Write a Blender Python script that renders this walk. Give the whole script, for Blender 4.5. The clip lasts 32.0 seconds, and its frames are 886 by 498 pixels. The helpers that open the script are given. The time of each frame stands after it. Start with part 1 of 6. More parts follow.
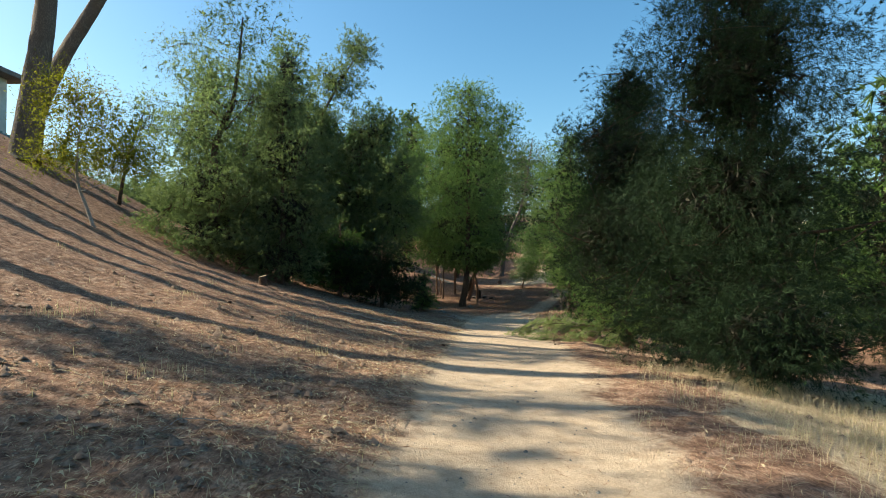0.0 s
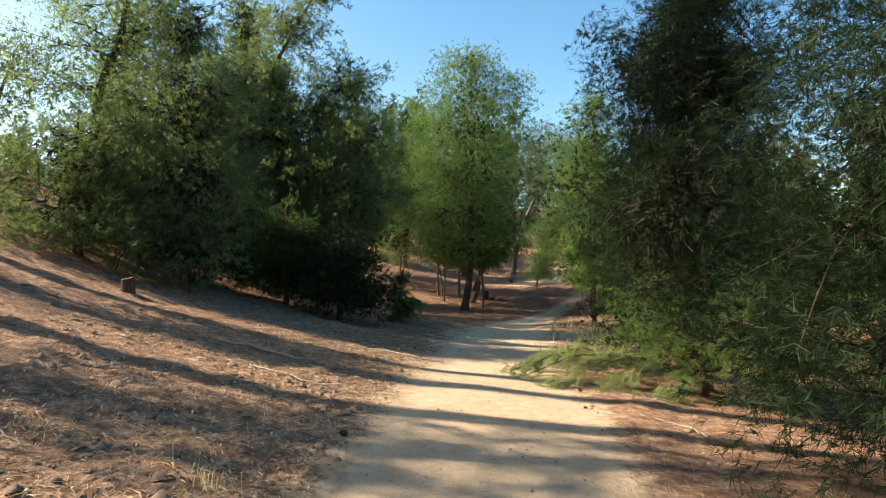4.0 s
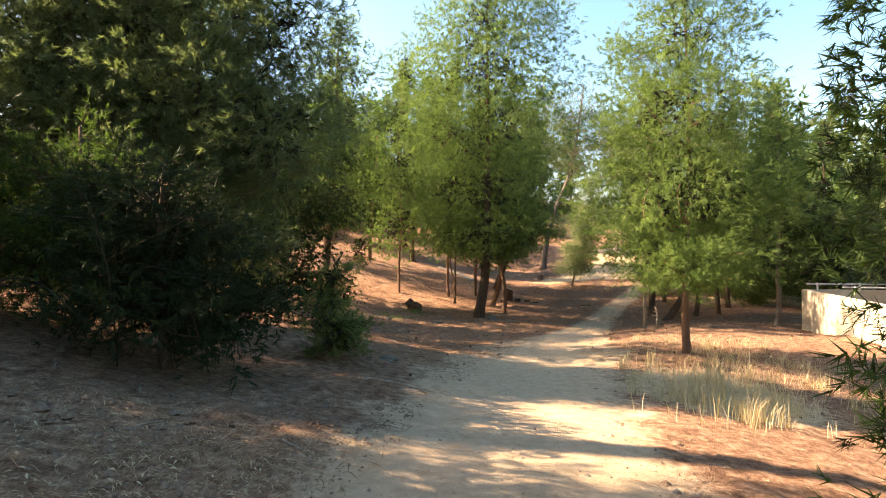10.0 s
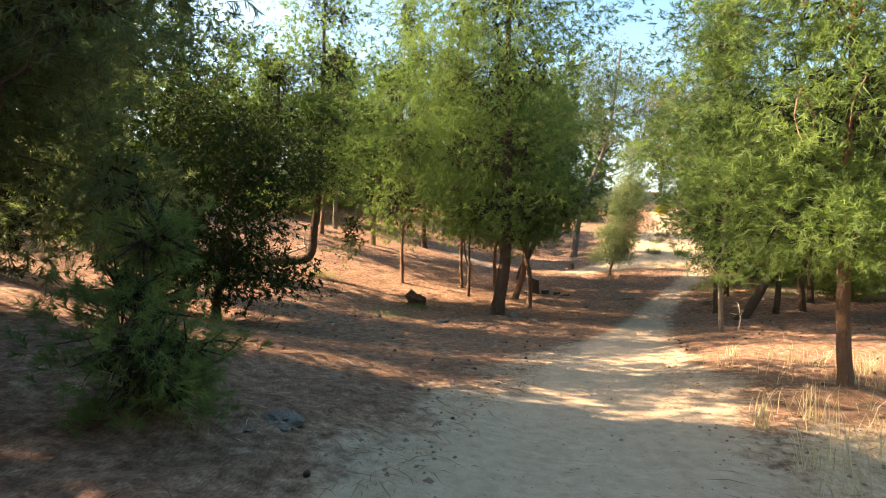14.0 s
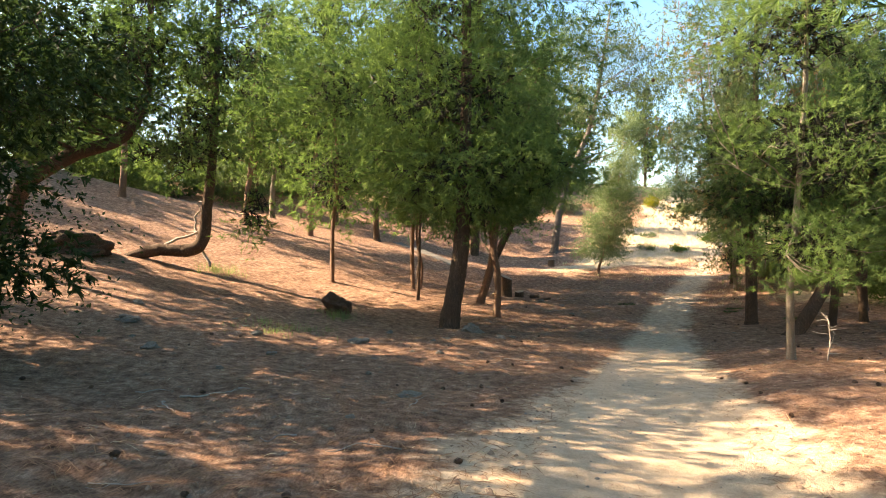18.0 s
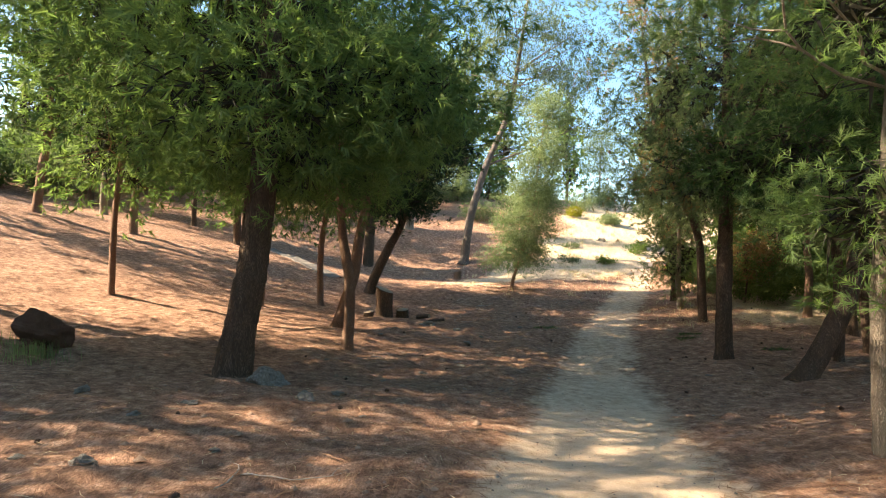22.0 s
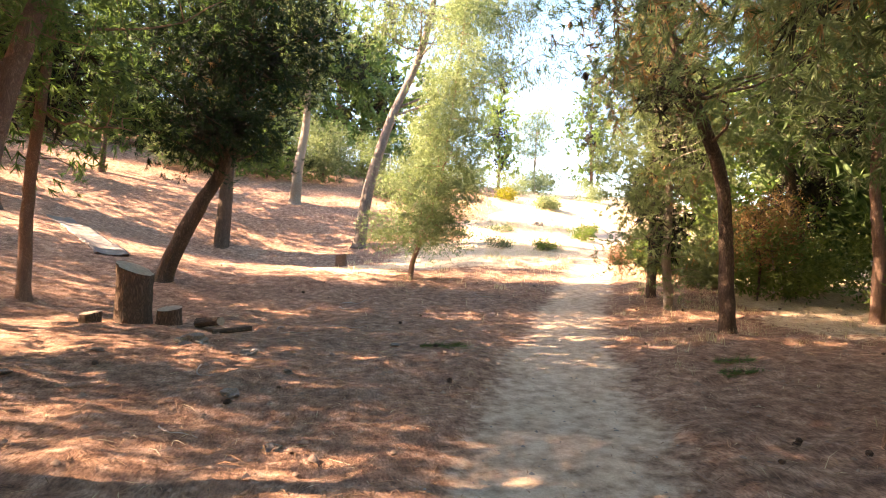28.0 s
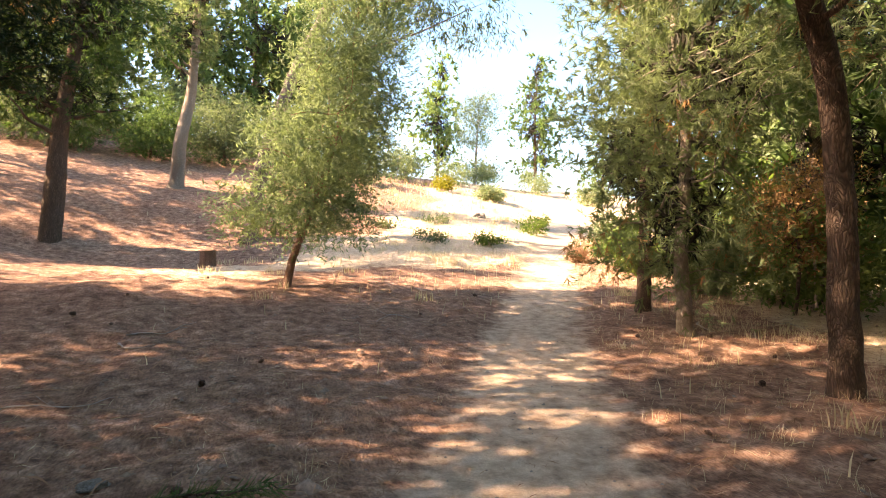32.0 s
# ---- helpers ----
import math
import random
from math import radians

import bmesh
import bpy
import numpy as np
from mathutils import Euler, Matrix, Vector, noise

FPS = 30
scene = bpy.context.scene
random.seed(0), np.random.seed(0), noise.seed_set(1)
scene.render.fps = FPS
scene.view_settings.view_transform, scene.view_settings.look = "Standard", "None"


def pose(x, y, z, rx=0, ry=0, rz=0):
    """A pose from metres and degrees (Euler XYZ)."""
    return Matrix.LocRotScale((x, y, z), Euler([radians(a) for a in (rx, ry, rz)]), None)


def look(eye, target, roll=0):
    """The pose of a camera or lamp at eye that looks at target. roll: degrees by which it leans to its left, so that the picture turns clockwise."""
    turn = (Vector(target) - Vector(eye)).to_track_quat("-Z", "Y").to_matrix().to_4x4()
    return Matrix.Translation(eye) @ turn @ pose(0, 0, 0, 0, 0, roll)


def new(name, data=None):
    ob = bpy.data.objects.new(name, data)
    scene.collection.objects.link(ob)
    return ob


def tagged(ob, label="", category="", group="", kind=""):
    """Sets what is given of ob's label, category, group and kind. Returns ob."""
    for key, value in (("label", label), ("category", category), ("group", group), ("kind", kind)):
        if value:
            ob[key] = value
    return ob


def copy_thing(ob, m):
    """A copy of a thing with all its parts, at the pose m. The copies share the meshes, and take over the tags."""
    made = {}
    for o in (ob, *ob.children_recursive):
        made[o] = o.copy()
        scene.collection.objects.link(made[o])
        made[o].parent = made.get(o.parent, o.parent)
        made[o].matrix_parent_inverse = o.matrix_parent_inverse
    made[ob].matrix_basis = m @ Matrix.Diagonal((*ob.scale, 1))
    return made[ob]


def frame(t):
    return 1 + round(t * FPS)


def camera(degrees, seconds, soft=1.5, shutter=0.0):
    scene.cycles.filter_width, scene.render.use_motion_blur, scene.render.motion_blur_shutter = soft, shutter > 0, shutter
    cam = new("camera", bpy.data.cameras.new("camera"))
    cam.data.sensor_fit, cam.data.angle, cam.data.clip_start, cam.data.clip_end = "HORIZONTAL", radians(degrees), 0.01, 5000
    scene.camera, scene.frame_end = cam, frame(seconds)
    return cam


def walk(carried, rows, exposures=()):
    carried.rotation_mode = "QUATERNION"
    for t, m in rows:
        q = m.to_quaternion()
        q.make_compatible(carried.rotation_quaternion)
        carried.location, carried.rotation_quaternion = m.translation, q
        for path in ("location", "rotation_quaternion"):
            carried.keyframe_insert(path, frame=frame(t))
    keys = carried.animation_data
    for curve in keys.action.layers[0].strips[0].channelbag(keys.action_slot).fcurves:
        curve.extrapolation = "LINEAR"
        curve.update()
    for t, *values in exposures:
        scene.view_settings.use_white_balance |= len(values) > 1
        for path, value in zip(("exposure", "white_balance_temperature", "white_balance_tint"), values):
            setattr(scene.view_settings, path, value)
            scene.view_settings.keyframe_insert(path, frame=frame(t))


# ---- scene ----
cam = camera(76.30, 32.0, 1.0)
ROWS = [
    (0.0, -0.0, -0.0, 1.38, 91.0, 0.0, -0.0),
    (0.5, 0.137, 0.769, 1.376, 91.16, 0.19, 0.5),
    (1.0, 0.245, 1.522, 1.381, 90.93, 0.35, 0.65),
    (1.5, 0.41, 2.321, 1.329, 90.66, 0.54, 0.76),
    (2.0, 0.558, 3.104, 1.297, 90.56, 0.57, 0.96),
    (2.5, 0.767, 3.819, 1.283, 90.53, 0.53, 1.14),
    (3.0, 0.884, 4.538, 1.287, 90.68, 0.48, 1.29),
    (3.5, 0.959, 5.221, 1.273, 90.78, 0.39, 1.42),
    (5.5, 1.117, 7.855, 1.241, 90.29, -0.04, 1.91),
    (6.0, 1.171, 8.65, 1.211, 89.94, -0.08, 1.85),
    (6.5, 1.228, 9.503, 1.151, 89.86, 0.02, 1.93),
    (7.0, 1.317, 10.332, 1.082, 89.74, 0.14, 2.01),
    (7.5, 1.346, 11.159, 1.074, 89.64, 0.47, 2.86),
    (8.0, 1.398, 11.915, 1.038, 89.5, 0.63, 3.55),
    (8.5, 1.499, 12.608, 0.992, 89.46, 0.82, 3.99),
    (9.0, 1.605, 13.302, 0.987, 89.55, 0.85, 4.11),
    (9.5, 1.666, 14.019, 0.963, 89.79, 0.86, 4.27),
    (10.0, 1.693, 14.729, 0.933, 90.34, 0.43, 4.34),
    (10.5, 1.708, 15.464, 0.901, 90.66, -0.18, 3.77),
    (11.0, 1.738, 16.184, 0.841, 90.67, -0.22, 3.64),
    (11.5, 1.763, 16.864, 0.763, 90.57, -0.17, 3.84),
    (12.0, 1.746, 17.523, 0.704, 90.29, -0.03, 4.37),
    (12.5, 1.774, 18.188, 0.619, 90.08, -0.05, 4.98),
    (13.0, 1.782, 18.81, 0.594, 89.66, 0.15, 6.01),
    (13.5, 1.809, 19.436, 0.559, 89.42, 0.25, 6.53),
    (15.5, 1.878, 22.229, 0.29, 89.76, 0.72, 7.13),
    (16.0, 1.91, 23.002, 0.223, 89.57, 0.65, 6.85),
    (16.5, 1.94, 23.807, 0.183, 89.34, 0.54, 6.42),
    (17.0, 2.086, 24.633, 0.147, 89.21, 0.29, 5.72),
    (17.5, 2.221, 25.426, 0.101, 89.35, 0.15, 5.23),
    (18.0, 2.326, 26.253, 0.04, 89.54, 0.08, 4.55),
    (18.5, 2.47, 27.081, 0.006, 89.7, 0.05, 3.86),
    (19.0, 2.67, 27.891, -0.045, 89.92, -0.01, 3.21),
    (19.5, 2.882, 28.705, -0.101, 90.23, -0.12, 2.28),
    (20.0, 3.101, 29.502, -0.15, 90.6, -0.22, 0.84),
    (20.5, 3.346, 30.248, -0.236, 90.87, -0.35, -0.04),
    (21.0, 3.541, 30.923, -0.291, 91.02, -0.49, -0.79),
    (21.5, 3.703, 31.62, -0.399, 91.29, -0.53, -2.31),
    (22.0, 3.836, 32.283, -0.485, 91.53, -0.65, -2.91),
    (22.5, 3.961, 32.884, -0.565, 91.61, -0.84, -3.47),
    (23.0, 4.091, 33.509, -0.63, 91.62, -0.89, -3.76),
    (23.5, 4.218, 34.152, -0.676, 91.51, -0.97, -3.93),
    (24.0, 4.353, 34.801, -0.728, 91.31, -0.96, -4.35),
    (24.5, 4.502, 35.432, -0.802, 91.33, -1.12, -4.67),
    (25.0, 4.625, 36.038, -0.861, 91.28, -1.33, -5.26),
    (25.5, 4.745, 36.65, -0.899, 91.26, -1.53, -5.94),
    (27.5, 5.714, 38.992, -1.027, 91.53, -1.51, -9.03),
    (28.0, 5.95, 39.54, -1.065, 91.69, -1.45, -9.7),
    (28.5, 6.172, 40.077, -1.063, 91.73, -1.26, -10.21),
    (29.0, 6.364, 40.611, -1.059, 91.7, -1.08, -10.87),
    (29.5, 6.57, 41.15, -1.053, 91.58, -1.04, -11.56),
    (30.0, 6.734, 41.698, -1.04, 91.57, -1.03, -12.29),
    (30.5, 6.926, 42.26, -1.054, 91.59, -1.19, -13.93),
    (31.0, 7.083, 42.815, -1.044, 91.71, -1.25, -14.65),
    (31.5, 7.263, 43.331, -1.036, 91.57, -1.23, -15.23),
    (32.0, 7.45, 43.871, -1.037, 91.75, -1.23, -15.58),
]

EXPOSURES = [(0, 1.02, 7250, 1), (4, 1.42, 8000, 7), (6, 1.93, 8500, 13), (7, 2.03, 8600, 14), (8, 1.82, 9800, 17), (10, 2.3, 10300, 20), (12, 2.36, 10500, 20), (13, 2.4, 10400, 20), (16, 2.22, 9250, 15), (17, 2.2, 9100, 15), (18, 2.48, 9300, 15), (19, 2.57, 9300, 15), (20, 2.42, 8800, 15), (21, 2.32, 8500, 13), (22, 2.44, 8500, 13), (23, 2.65, 8950, 16), (24, 3.2, 9500, 21), (25, 3.45, 9900, 28), (28, 3.45, 9900, 32), (30, 3.4, 9900, 32), (32, 3.05, 9700, 30)]
walk(cam, [(t, pose(x, y, z, rx, ry, rz)) for t, x, y, z, rx, ry, rz in ROWS], EXPOSURES)

# ---- light ----
SUN_AZ, SUN_EL = 84.0, 34.0      # degrees to the left of +y, degrees above the horizon
sun_way = Vector((-math.sin(radians(SUN_AZ)) * math.cos(radians(SUN_EL)), math.cos(radians(SUN_AZ)) * math.cos(radians(SUN_EL)), math.sin(radians(SUN_EL))))
world = bpy.data.worlds.new("world")
scene.world = world
world.use_nodes = True
wn = world.node_tree
sky = wn.nodes.new("ShaderNodeTexSky")
sky.sky_type, sky.sun_disc = 'NISHITA', False
sky.sun_elevation, sky.sun_rotation = radians(SUN_EL), radians(-SUN_AZ)
sky.air_density, sky.dust_density, sky.ozone_density = 1.0, 1.3, 2.5
hue = wn.nodes.new("ShaderNodeHueSaturation")
hue.inputs["Saturation"].default_value, hue.inputs["Hue"].default_value = 1.28, .495
wn.links.new(sky.outputs[0], hue.inputs["Color"])
wn.links.new(hue.outputs[0], wn.nodes["Background"].inputs[0])
wn.nodes["Background"].inputs[1].default_value = 0.12
sun = new("sun", bpy.data.lights.new("sun", 'SUN'))
sun.data.energy, sun.data.angle, sun.data.color = 5.0, radians(0.53), (1.0, 0.95, 0.88)
sun.matrix_world = look(sun_way * 60, (0, 0, 0))

# ---- terrain ----
BASE_Y = (-200, -60, -6, 0, 5.2, 9.2, 14.4, 18, 22.6, 25.5, 28.4, 33, 36.6, 40, 44, 47.4, 50, 53, 58.6, 63, 68, 73, 80, 95, 120, 300)
BASE_Z = (2.5, 1.5, .1, 0, -.08, -.25, -.55, -.85, -1.15, -1.32, -1.5, -1.85, -2.15, -2.32, -2.33, -2.1, -1.95, -1.6, -.65, .2, 1.3, 2.6, 4.3, 6.5, 7.5, 7)
PATH_Y = (-200, -4, 2, 6.2, 8.3, 12, 15, 19.5, 23.5, 26.4, 31.8, 35.9, 39.8, 42.3, 46, 48.2, 50.4, 56, 61.5, 65.8, 75, 300)
PATH_X = (-10, .4, .5, .7, 1.05, 1.4, 1.5, 1.75, 2.2, 2.8, 3.7, 5.1, 6.35, 7.1, 8.55, 9.35, 10.5, 13.3, 16.6, 19.1, 24, 90)
WIDE_Y = (-10, 8, 16, 20, 30, 33, 36, 42, 48, 60, 90)
WIDE_W = (2.2, 2.3, 2.5, 3.1, 3.5, 2.5, 1.8, 1.6, 1.5, 1.4, 1.3)
_yy = np.arange(-220, 320, 0.25)


def _smooth(nodes_y, nodes_v, width):
    v = np.interp(_yy, nodes_y, nodes_v)
    k = np.exp(-0.5 * (np.arange(-40, 41) * 0.25 / width) ** 2)
    return np.convolve(np.pad(v, 40, mode='edge'), k / k.sum(), mode='valid')


_base, _px, _wide = _smooth(BASE_Y, BASE_Z, 1.6), _smooth(PATH_Y, PATH_X, 1.6), _smooth(WIDE_Y, WIDE_W, 2.0)


def step(a, b, v):
    u = np.clip((v - a) / (b - a), 0, 1)
    return u * u * (3 - 2 * u)


def ramp(v, k=0.8):
    """A soft max(v, 0)."""
    return np.where(v / k > 30, v, k * np.log1p(np.exp(np.minimum(v / k, 30))))


def wob(x, y, f, s=0.0):
    """Cheap smooth noise of about unit size."""
    return (np.sin(x * f * 1.0 + 1.3 * np.sin(y * f * .73 + s) + s * 1.7) * np.cos(y * f * 1.13 + 1.1 * np.sin(x * f * .61 - s) - s)
            + .5 * np.sin(x * f * 2.3 + y * f * 1.7 + s * 3.1) * np.cos(y * f * 2.6 - x * f * .9 + s))


def path_x(y):
    return np.interp(y, _yy, _px)


def path_d(x, y):
    """Metres to the right of the trail's middle."""
    slope = (path_x(y + .5) - path_x(y - .5))
    return (x - path_x(y)) / np.sqrt(1 + slope * slope)


def path_w(y):
    return np.interp(y, _yy, _wide)


def ground_z(x, y):
    x, y = np.asarray(x, float), np.asarray(y, float)
    d = path_d(x, y)
    z = np.interp(y, _yy, _base)
    m = step(23, 33, y)
    l, r = -d, d
    early = .19 * (0.62 + .45 * step(2, 11, y)) * ramp(l - 1.35) + .32 * ramp(l - 8, 1.5) - .5 * ramp(l - 27, 2)
    late = .065 * ramp(l - 1.4) + .17 * ramp(l - 9.2, 1.5) + .10 * ramp(l - 17, 2) - .3 * ramp(l - 34, 2)
    late = late - (.06 * ramp(l - 6) + .1 * ramp(l - 10)) * step(50, 62, y)
    z = z + (1 - m) * early + m * late
    down = -.15 * ramp(r - 1.5) + .15 * ramp(r - 11, 1.5)
    flat = .12 * ramp(r - 1.3, .5) - .17 * ramp(r - 3.6) + .05 * ramp(r - 14, 1.5) - .16 * ramp(r - 6, 1.5) * step(52, 62, y) + .16 * ramp(r - 24, 1.5) * step(52, 62, y)
    z = z + (1 - m) * down + m * flat
    near = np.exp(-(d / 30) ** 2)
    off = step(.35, .75, np.abs(d) / path_w(y))
    z = z + near * (.05 * wob(x, y, .55) + .03 * wob(x, y, 1.9, 2.0) * (.3 + .7 * off) + .022 * wob(x, y, 4.3, 4.0) * off + .014 * wob(x, y, 8.3, 1.0) * off)
    z = z - .035 * (1 - off)
    z = z - 1.2 * np.exp(-((x - 3.2) / 6) ** 2 - ((y - 59.5) / 4) ** 2) - .33 * np.exp(-((x - 2) / 4) ** 2 - ((y - 49.5) / 3.5) ** 2)
    hill = .12 * ramp(np.hypot(x - 5, y - 35) - 90, 10)
    return z + np.minimum(hill, 14) * (.7 + .3 * wob(x, y, .03))


def gz(x, y):
    return float(ground_z(x, y))


# ---- materials ----
def material(name, base, rough=.8, spec=.3):
    mat = bpy.data.materials.new(name)
    mat.use_nodes = True
    b = mat.node_tree.nodes["Principled BSDF"]
    b.inputs["Base Color"].default_value = (*base, 1)
    b.inputs["Roughness"].default_value = rough
    b.inputs["Specular IOR Level"].default_value = spec
    return mat, mat.node_tree, b


def node(nt, kind, **values):
    n = nt.nodes.new(kind)
    for key, value in values.items():
        n.inputs[key].default_value = value
    return n


def coords(nt, scale=(1, 1, 1), kind="Object"):
    tc = nt.nodes.new("ShaderNodeTexCoord")
    mp = node(nt, "ShaderNodeMapping", Scale=scale)
    nt.links.new(tc.outputs[kind], mp.inputs[0])
    return mp.outputs[0]


def noise_tex(nt, vec, scale, detail=4.0, rough=.6):
    n = node(nt, "ShaderNodeTexNoise", Scale=scale, Detail=detail, Roughness=rough)
    nt.links.new(vec, n.inputs["Vector"])
    return n.outputs[0]


def steps(nt, fac, stops):
    n = nt.nodes.new("ShaderNodeValToRGB")
    e = n.color_ramp.elements
    e[0].position, e[0].color = stops[0][0], (*stops[0][1], 1)
    e[1].position, e[1].color = stops[-1][0], (*stops[-1][1], 1)
    for p, c in stops[1:-1]:
        e.new(p).color = (*c, 1)
    nt.links.new(fac, n.inputs[0])
    return n.outputs[0]


def mix(nt, fac, a, b, mode='MIX'):
    n = nt.nodes.new("ShaderNodeMix")
    n.data_type, n.blend_type = 'RGBA', mode
    for value, sock in ((fac, n.inputs[0]), (a, n.inputs[6]), (b, n.inputs[7])):
        if isinstance(value, (int, float)):
            sock.default_value = value
        elif isinstance(value, tuple):
            sock.default_value = (*value, 1)
        else:
            nt.links.new(value, sock)
    return n.outputs[2]


def bump(nt, b, height, strength, distance):
    n = node(nt, "ShaderNodeBump", Strength=strength, Distance=distance)
    nt.links.new(height, n.inputs["Height"])
    nt.links.new(n.outputs[0], b.inputs["Normal"])


def bark(name, dark, light, scale=1.0, flake=6.0):
    """Furrowed bark: long plates, dark cracks, mottling."""
    mat, nt, b = material(name, light, .95, .1)
    v = coords(nt, (1, 1, .28))
    vo = node(nt, "ShaderNodeTexVoronoi", Scale=flake * 7 * scale)
    vo.feature = 'DISTANCE_TO_EDGE'
    n1 = noise_tex(nt, v, 14 * scale, 6, .7)
    wv = nt.nodes.new("ShaderNodeVectorMath")
    wv.operation = 'MULTIPLY_ADD'
    n0 = node(nt, "ShaderNodeTexNoise", Scale=6 * scale)
    nt.links.new(v, n0.inputs["Vector"])
    nt.links.new(n0.outputs[1], wv.inputs[0])
    wv.inputs[1].default_value = (.3, .3, .3)
    nt.links.new(v, wv.inputs[2])
    nt.links.new(wv.outputs[0], vo.inputs["Vector"])
    crack = steps(nt, vo.outputs["Distance"], [(0, (0, 0, 0)), (.22, (.6, .6, .6)), (.5, (1, 1, 1))])
    tone = steps(nt, n1, [(.3, dark), (.72, light)])
    big = noise_tex(nt, coords(nt), 1.7, 3)
    tone = mix(nt, .5, tone, steps(nt, big, [(.35, (.55, .5, .47)), (.65, (1.0, 1.0, 1.0))]), 'MULTIPLY')
    col = mix(nt, crack, tuple(c * .75 for c in dark), tone)
    nt.links.new(col, b.inputs["Base Color"])
    bump(nt, b, mix(nt, .4, crack, n1), .8, .03)
    return mat


def foliage(name, dark, light, glow=.45, patch=1.1):
    """Thin leaves: each one its own tint, clumps lighter or darker, light comes through."""
    mat, nt, b = material(name, light, .65, .12)
    geo = nt.nodes.new("ShaderNodeNewGeometry")
    n1 = noise_tex(nt, coords(nt), patch, 3)
    low = tuple(a * .55 + c * .45 for a, c in zip(dark, light))
    per = steps(nt, geo.outputs["Random Per Island"], [(0, low), (1, light)])
    fine = noise_tex(nt, coords(nt), patch * 3.1, 2)
    col = mix(nt, .75, per, steps(nt, n1, [(.35, tuple(min(1, a / c + .12) for a, c in zip(dark, light))), (.68, (1.12, 1.1, 1.0))]), 'MULTIPLY')
    col = mix(nt, .5, col, steps(nt, fine, [(.35, (.6, .64, .6)), (.66, (1.15, 1.12, 1.05))]), 'MULTIPLY')
    nt.links.new(col, b.inputs["Base Color"])
    tl = nt.nodes.new("ShaderNodeBsdfTranslucent")
    nt.links.new(mix(nt, 1.0, col, (1.16, 1.3, .78), 'MULTIPLY'), tl.inputs[0])
    ms = node(nt, "ShaderNodeMixShader", Fac=glow)
    nt.links.new(b.outputs[0], ms.inputs[1])
    nt.links.new(tl.outputs[0], ms.inputs[2])
    nt.links.new(ms.outputs[0], nt.nodes["Material Output"].inputs[0])
    return mat


def plain(name, a, c, rough=.85, scale=8.0, relief=.3, depth=.01, spec=.3):
    mat, nt, b = material(name, a, rough, spec)
    v = coords(nt)
    n1, n2 = noise_tex(nt, v, scale, 6, .65), noise_tex(nt, v, scale * .17, 3)
    col = mix(nt, .5, steps(nt, n1, [(.32, a), (.7, c)]), steps(nt, n2, [(.35, (.7, .68, .66)), (.65, (1.08, 1.06, 1.04))]), 'MULTIPLY')
    nt.links.new(col, b.inputs["Base Color"])
    bump(nt, b, n1, relief, depth)
    return mat


